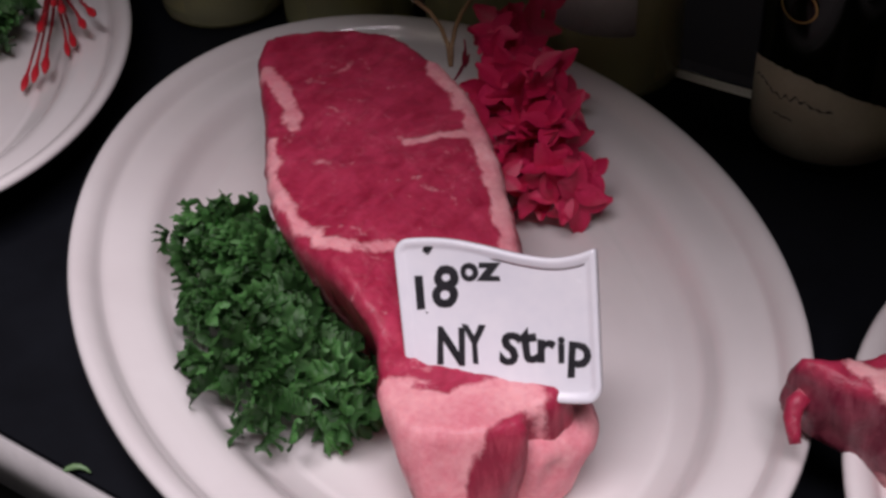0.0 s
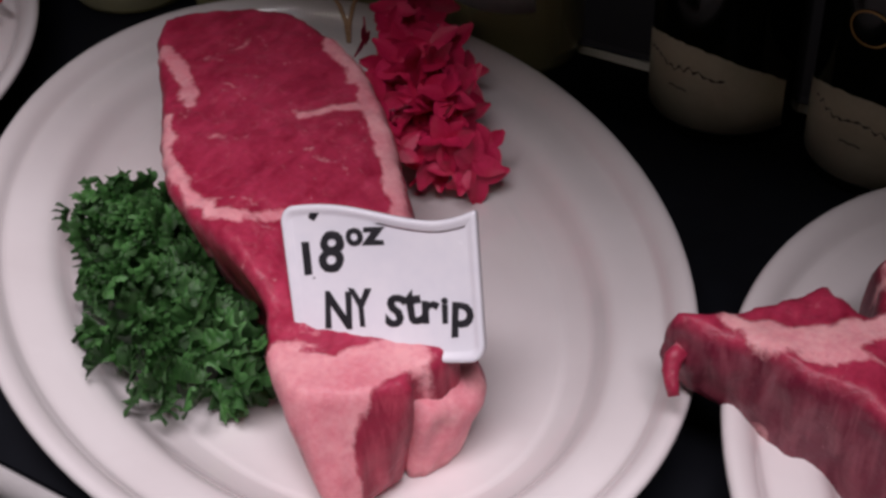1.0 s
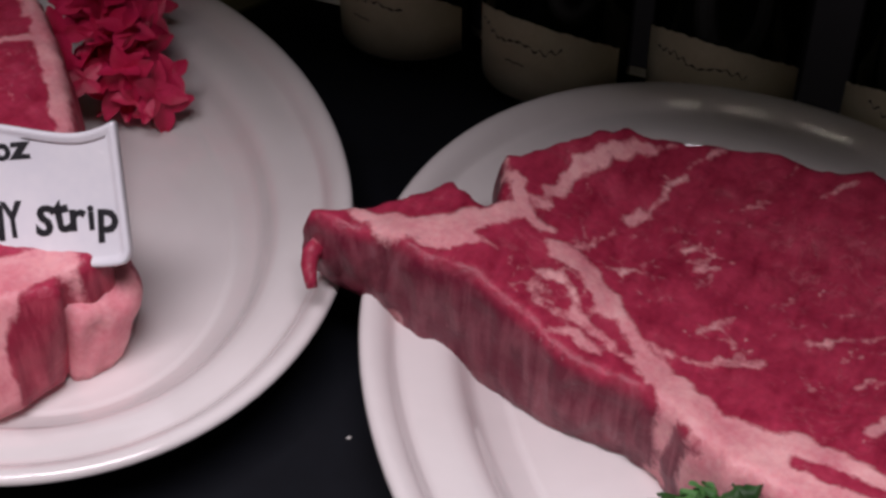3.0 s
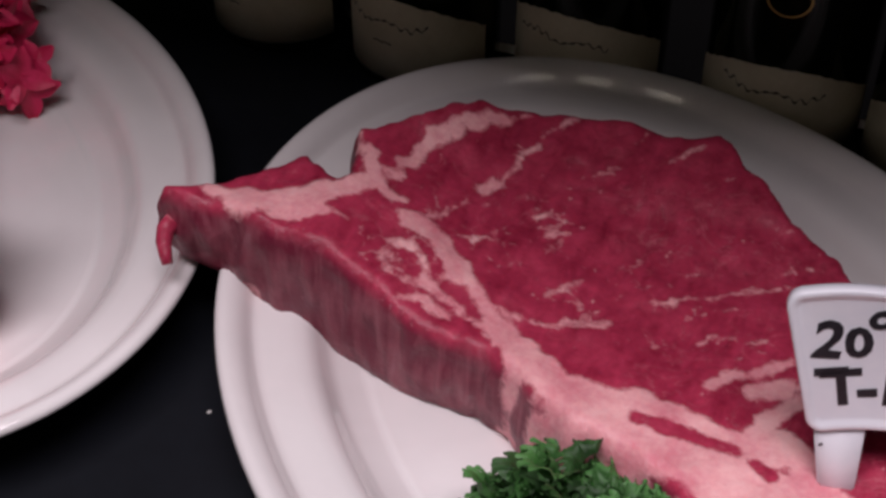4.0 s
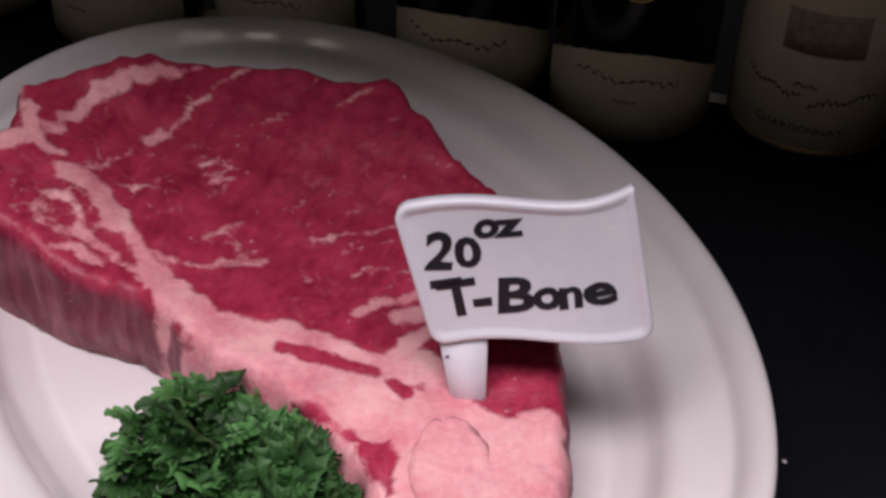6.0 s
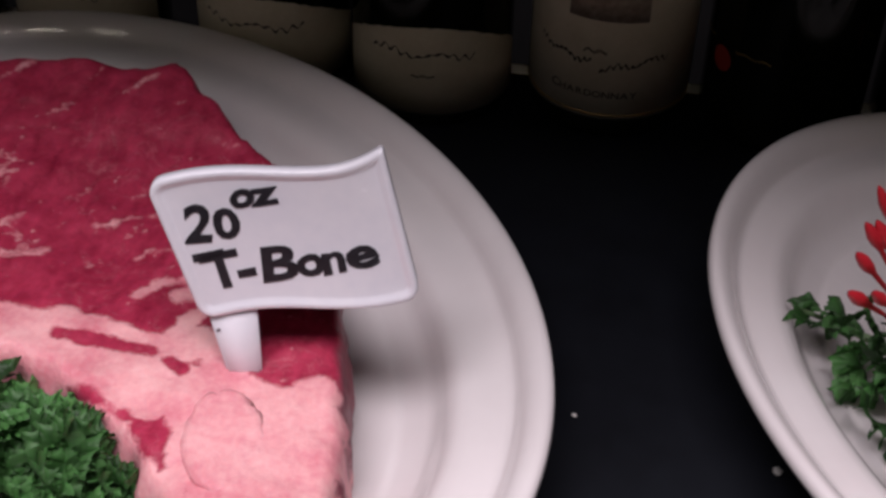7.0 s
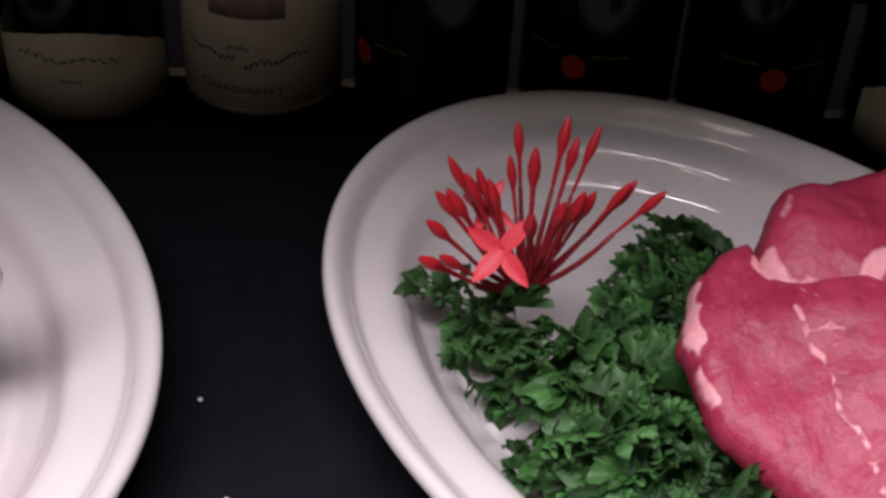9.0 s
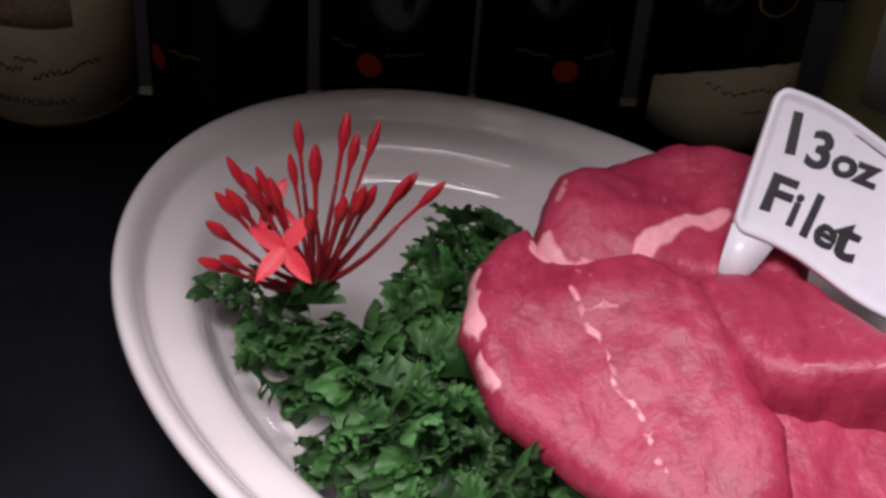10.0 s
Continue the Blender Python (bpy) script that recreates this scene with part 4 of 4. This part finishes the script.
def bud_spray(place, root, tips, stars, label, seed):
    """Long red buds that fan out from a joint on thin stems."""
    rng = random.Random(seed)
    owner = thing("ixora_flower", place, label, "flower", "red ixora flowers")
    for tip in tips:
        a, t = Vector(root), Vector(tip)
        mid = (a + t) / 2 + Vector((0, 0, -0.004))
        d = (t - mid).normalized()
        start = t - d * 0.024
        start_mid = (a + start) / 2 + Vector((rng.uniform(-0.003, 0.003), rng.uniform(-0.003, 0.003), -0.005))
        part("stem", tube_bm(bezier_line(a, start_mid, start, 6), [0.0013, 0.0012, 0.0011, 0.0010, 0.0009, 0.0008], 6), stem_red, owner)
        b = new("bud", BUD)
        b.parent = owner
        b.matrix_basis = along(start, d, rng.uniform(0, 90)) @ Matrix.Diagonal((*[rng.uniform(0.85, 1.2)] * 2, rng.uniform(0.9, 1.1), 1))
    for (p, facing, turn, size) in stars:
        f = new("floret", STAR)
        f.parent = owner
        f.matrix_basis = along(p, facing, turn) @ Matrix.Scale(size, 4)
        part("stem", tube_bm(bezier_line(root, (Vector(root) + Vector(p)) / 2 + Vector((0, 0, 0.003)), p, 5), [0.0011, 0.001, 0.0009, 0.0008, 0.0007], 6), stem_red, owner)
    return owner


bud_spray((0.3, 0.0, 0.0107), (0.0050, 0.0025, 0.0413), [
    (-0.0027, 0.0239, 0.0986), (0.0148, 0.0273, 0.0965), (0.0187, 0.0229, 0.0936), (0.0256, 0.0269, 0.0929), (-0.0049, 0.0123, 0.0918), (0.0039, 0.0136, 0.0900), (-0.0245, 0.0061, 0.0913), (-0.0146, 0.0043, 0.0877), (-0.0283, -0.0052, 0.0860), (-0.0241, -0.0033, 0.0847), (-0.0314, -0.0155, 0.0825), (-0.0321, -0.0266, 0.0747), (-0.0261, -0.0285, 0.0780), (0.0357, 0.0051, 0.0865), (0.0385, 0.0091, 0.0856), (0.0475, 0.0004, 0.0884), (0.0140, -0.0061, 0.0864), (0.0197, -0.0023, 0.0850), (0.0245, 0.0009, 0.0863), (0.0028, -0.0148, 0.0844), (-0.0183, 0.0014, 0.0873), (-0.0108, 0.0028, 0.0853)],
    [((-0.0061, -0.0164, 0.0725), (-0.13, -0.79, 0.71), 58, 1.0), ((-0.0112, 0.0097, 0.0709), (0.22, -0.79, 0.91), 55, 0.75)], "spray of long red ixora buds with one open star", 12)
bud_spray((-0.63, 0.06, 0.0107), (-0.045, 0.03, 0.03), [
    (0.0246, -0.0052, 0.0319), (0.0225, -0.0119, 0.0271), (0.0204, -0.0200, 0.0210), (0.0194, -0.0242, 0.0176), (0.0137, -0.0367, 0.0124), (0.0112, -0.0434, 0.0090), (0.0089, -0.0505, 0.0051), (0.0128, -0.0162, 0.0367), (0.0073, -0.0294, 0.0298), (0.0093, -0.0180, 0.0400)], [], "spray of long red ixora buds beside kale", 13)


def crimson_cluster():
    owner = thing("ixora_cluster", (-0.345, 0.075, 0.034), "drooping crimson ixora flower head beside the strip steak", "flower", "red ixora flowers")
    rng = random.Random(77)
    kinds = []
    for k in range(5):
        me = floret_mesh("floret", 0.0140, 0.0050, 60 + k, 0.18)
        me.materials.append(petal_pink)
        kinds.append(me)
    # the head lies in a long heap from the far rim to the well
    line = [Vector((-0.395, 0.128, 0.062)), Vector((-0.366, 0.095, 0.066)), Vector((-0.340, 0.066, 0.056)), Vector((-0.328, 0.048, 0.038))]
    for k in range(84):
        t = rng.random() * 2.999
        a, b = line[int(t)], line[int(t) + 1]
        p = a.lerp(b, t - int(t)) + Vector((rng.gauss(0, 0.010), rng.gauss(0, 0.010), rng.uniform(-0.022, 0.006)))
        p.z = max(p.z, 0.021)
        f = new("floret", rng.choice(kinds))
        f.parent = owner
        d = Vector((rng.uniform(-0.6, 1.0), rng.uniform(-1.0, 0.3), rng.uniform(0.0, 1.0)))
        f.matrix_basis = along(p - Vector((-0.345, 0.075, 0.034)), d, rng.uniform(0, 90)) @ Matrix.Scale(rng.uniform(0.75, 1.1), 4)
    off = Vector((-0.345, 0.075, 0.034))
    for tip in ((-0.436, 0.098, 0.082), (-0.402, 0.122, 0.080)):
        part("twig", tube_bm(bezier_line(Vector((-0.388, 0.072, 0.068)) - off, Vector((-0.40, 0.09, 0.084)) - off, Vector(tip) - off, 6), [0.0011] * 6, 6), twig_brown, owner, "thin brown stalk")


crimson_cluster()


# ---- bottles ----
WINE_PROFILE = [(0.0002, 0.006), (0.020, 0.004), (0.030, 0.0006), (0.0345, 0.0), (0.0368, 0.0016), (0.0378, 0.005), (0.038, 0.012), (0.038, 0.165), (0.0372, 0.180),
                (0.0335, 0.200), (0.026, 0.220), (0.0185, 0.238), (0.0152, 0.255), (0.0142, 0.285), (0.0142, 0.288)]


def shell(name, r, z0, z1, half, owner, mat, label="", ragged=0.0, seed=0, n=40, arch=0.0):
    """A paper label bent round the bottle, with a fine thickness, facing -y."""
    rng = random.Random(seed)
    verts, faces = [], []
    for i in range(n + 1):
        a = -math.pi / 2 - half + 2 * half * i / n
        top = z1 + rng.uniform(-ragged, ragged) + arch * (math.cos(a + math.pi / 2) - math.cos(half)) / (1 - math.cos(half))
        for rr in (r, r - 0.0003):
            for z in (z0, 0.5 * (z0 + top), top):
                verts.append((rr * math.cos(a), rr * math.sin(a), z))
    for i in range(n):
        p, q = 6 * i, 6 * i + 6
        for k in (0, 1):
            faces += [(p + k, q + k, q + k + 1, p + k + 1), (p + 3 + k, p + 4 + k, q + 4 + k, q + 3 + k)]
        faces += [(p + 2, q + 2, q + 5, p + 5), (p, p + 3, q + 3, q)]
    return piece(name, raw_mesh(name, verts, faces), mat, owner, label)


def bent(r):
    return lambda co: Vector((r * math.cos(-math.pi / 2 + co.x / r), r * math.sin(-math.pi / 2 + co.x / r), co.y))


def squiggle(owner, r, x0, x1, z, tall, thick, mat, seed, slope=0.0):
    """A line of unreadable script as a wavy bar round the bottle."""
    rng = random.Random(seed)
    n = 130
    verts, faces = [], []
    ph = rng.uniform(0, 6)
    for i in range(n + 1):
        t = i / n
        x = x0 + (x1 - x0) * t
        h = z + slope * (t - 0.5) + tall * (0.42 * math.sin(58 * t + ph) * (0.55 + 0.45 * math.sin(9 * t + ph)) + 0.38 * math.sin(13 * t + 2 * ph))
        w = thick * (0.65 + 0.35 * math.sin(71 * t + ph))
        for dz in (-w, w):
            verts.append(bent(r)(Vector((x, h + dz, 0))))
    for i in range(n):
        faces.append((2 * i, 2 * i + 2, 2 * i + 3, 2 * i + 1))
    piece("script_bar", raw_mesh("script_bar", verts, faces), mat, owner, smooth=False)


def wine_bottle(place, turn, label, glass, seed, foil=True):
    owner = thing("wine_bottle", (*place, 0.0), label, "bottle", "wine bottles in a row", turn=turn)
    bm, rings = lathe(WINE_PROFILE, 48)
    bm.faces.new(rings[-1])
    bmesh.ops.recalc_face_normals(bm, faces=bm.faces)
    part("glass_body", bm, glass, owner)
    if foil:
        bm, rings = lathe([(0.0149, 0.236), (0.0156, 0.240), (0.0150, 0.262), (0.0149, 0.284), (0.0162, 0.286), (0.0162, 0.297), (0.015, 0.299)], 32)
        bm.faces.new(rings[-1])
        part("foil_cap", bm, foil_dark, owner, "dark foil capsule")
    return owner


def burgundy(place, turn, seed):
    b = wine_bottle(place, turn, "dark wine bottle with a dim ragged-edged cream label", glass_dark, seed)
    shell("front_label", 0.03835, 0.008, 0.0335, radians(84), b, paper_cream, "cream paper label with ragged arched top edge", 0.0005, seed, 40, 0.020)
    squiggle(b, 0.0386, -0.026, 0.024, 0.0395, 0.0034, 0.0007, print_dark, seed, -0.002)
    squiggle(b, 0.0386, -0.006, 0.005, 0.0285, 0.0008, 0.0006, print_dark, seed + 1)
    bm, _ = lathe([(0.0085, 0), (0.0095, 0)], 28)
    for v in bm.verts:
        v.co = bent(0.0386)(Vector((v.co.x * 1.1, v.co.y * 0.9 + 0.088, 0)))
    part("crest", bm, print_gold, b, "thin gold round crest")
    return b


def chardonnay(place, turn):
    b = wine_bottle(place, turn, "dark wine bottle with a tall cream Chardonnay label", glass_dark, 9)
    shell("front_label", 0.0384, 0.012, 0.098, radians(88), b, paper_cream, "tall cream paper label")
    shell("lower_line", 0.0386, 0.0135, 0.0142, radians(84), b, print_gold, "gold line")
    squiggle(b, 0.0387, -0.034, -0.006, 0.0430, 0.0026, 0.0009, print_dark, 91, -0.004)
    squiggle(b, 0.0387, -0.010, 0.001, 0.0470, 0.0020, 0.0007, print_dark, 92)
    squiggle(b, 0.0387, -0.002, 0.030, 0.0410, 0.0030, 0.0009, print_dark, 93, 0.006)
    write_on(b, [(c, -23 + 4.2 * k, 23.2, 3.4 if k else 4.4, 1.15, 0, 0) for k, c in enumerate("CHARDONNAY")], 0.0, "variety_name", print_dark, 0.01, bent(0.0387))
    shell("house_picture", 0.0387, 0.0625, 0.083, radians(27), b, print_picture, "small brown printed picture of a house")
    return b


def red_wine(place, turn, seed):
    b = wine_bottle(place, turn, "black wine bottle with a small red seal", glass_dark, seed)
    bm = bmesh.new()
    bmesh.ops.create_circle(bm, cap_ends=True, segments=20, radius=0.0062)
    for v in bm.verts:
        v.co = bent(0.0384)(Vector((v.co.x, v.co.y + 0.040, 0)))
    part("seal", bm, seal_red, b, "dull red round seal")
    for s in (-1, 1):
        squiggle(b, 0.0384, s * 0.008, s * 0.026, 0.0475, 0.0012, 0.0005, print_gold, seed + s)
    return b


def white_wine(place, turn, seed):
    b = wine_bottle(place, turn, "clear straw-yellow wine bottle with a white label", glass_pale, seed)
    bm, rings = lathe([(0.0003, 0.009), (0.030, 0.006), (0.0352, 0.010), (0.0352, 0.160), (0.030, 0.19), (0.0003, 0.19)], 40)
    bmesh.ops.recalc_face_normals(bm, faces=bm.faces)
    part("wine_fill", bm, wine_straw, b, "pale straw wine")
    shell("front_label", 0.0384, 0.040, 0.110, radians(75), b, paper_grey, "white paper label")
    return b


wine_straw = material("straw_wine", (0.72, 0.68, 0.34), 0.15, Transmission_Weight=0.2, IOR=1.33)

for k, (x, y, turn) in enumerate([(-0.2516, 0.203, -16), (-0.166, 0.196, -12), (-0.083, 0.213, -8), (0.0155, 0.205, 0), (0.095, 0.196, 4), (0.503, 0.203, 14)]):
    burgundy((x, y), turn, 40 + 3 * k)
chardonnay((0.1795, 0.204), -2)
for k, (x, y, turn) in enumerate([(0.2615, 0.206, -55), (0.3425, 0.216, -22), (0.4215, 0.218, 0)]):
    red_wine((x, y), turn, 70 + 3 * k)
for k, (x, y, turn) in enumerate([(-0.612, 0.160, -30), (-0.531, 0.178, -30), (-0.455, 0.212, -30), (-0.376, 0.208, -30), (0.590, 0.180, 20)]):
    white_wine((x, y), turn, 80 + k)


# ---- crumbs ----
def crumb(x, y, size, seed, z=0.0):
    rng = random.Random(seed)
    bm = bmesh.new()
    bmesh.ops.create_icosphere(bm, subdivisions=1, radius=size)
    for v in bm.verts:
        v.co = Vector((v.co.x * rng.uniform(0.6, 1.3), v.co.y * rng.uniform(0.6, 1.3), v.co.z * 0.5 + size * 0.35))
    ob = part("crumb", bm, paper_grey, None)
    ob.matrix_basis = pose(x, y, z, 0, 0, rng.uniform(0, 90))
    tagged(ob, "tiny brown crumb on the white platter" if z else "pale crumb on the black table", "crumb", "crumbs")


for k, (x, y) in enumerate([(0.2603, -0.0261), (0.1871, -0.0128), (-0.1451, -0.0699), (0.222, -0.088), (-0.150, 0.075), (0.205, -0.06)]):
    crumb(x, y, 0.0011 if k else 0.0022, 300 + k)
for k, (x, y) in enumerate([(-0.0589, -0.0798), (-0.046, -0.0906)]):
    crumb(x, y, 0.0009, 320 + k, FLOOR_Z)


def kale_shred():
    pts = bezier_line((-0.0055, -0.002, 0.0), (0.0, 0.003, 0.004), (0.006, 0.001, 0.0006), 6)
    ob = part("kale_shred", tube_bm(pts, [0.0006, 0.0012, 0.0014, 0.0012, 0.0009, 0.0004], 6), rib_mat, None)
    ob.matrix_basis = pose(-0.4115, -0.1605, 0.0012, 0, 0, 15)
    tagged(ob, "small pale green kale shred on the table edge", "kale shred")


kale_shred()
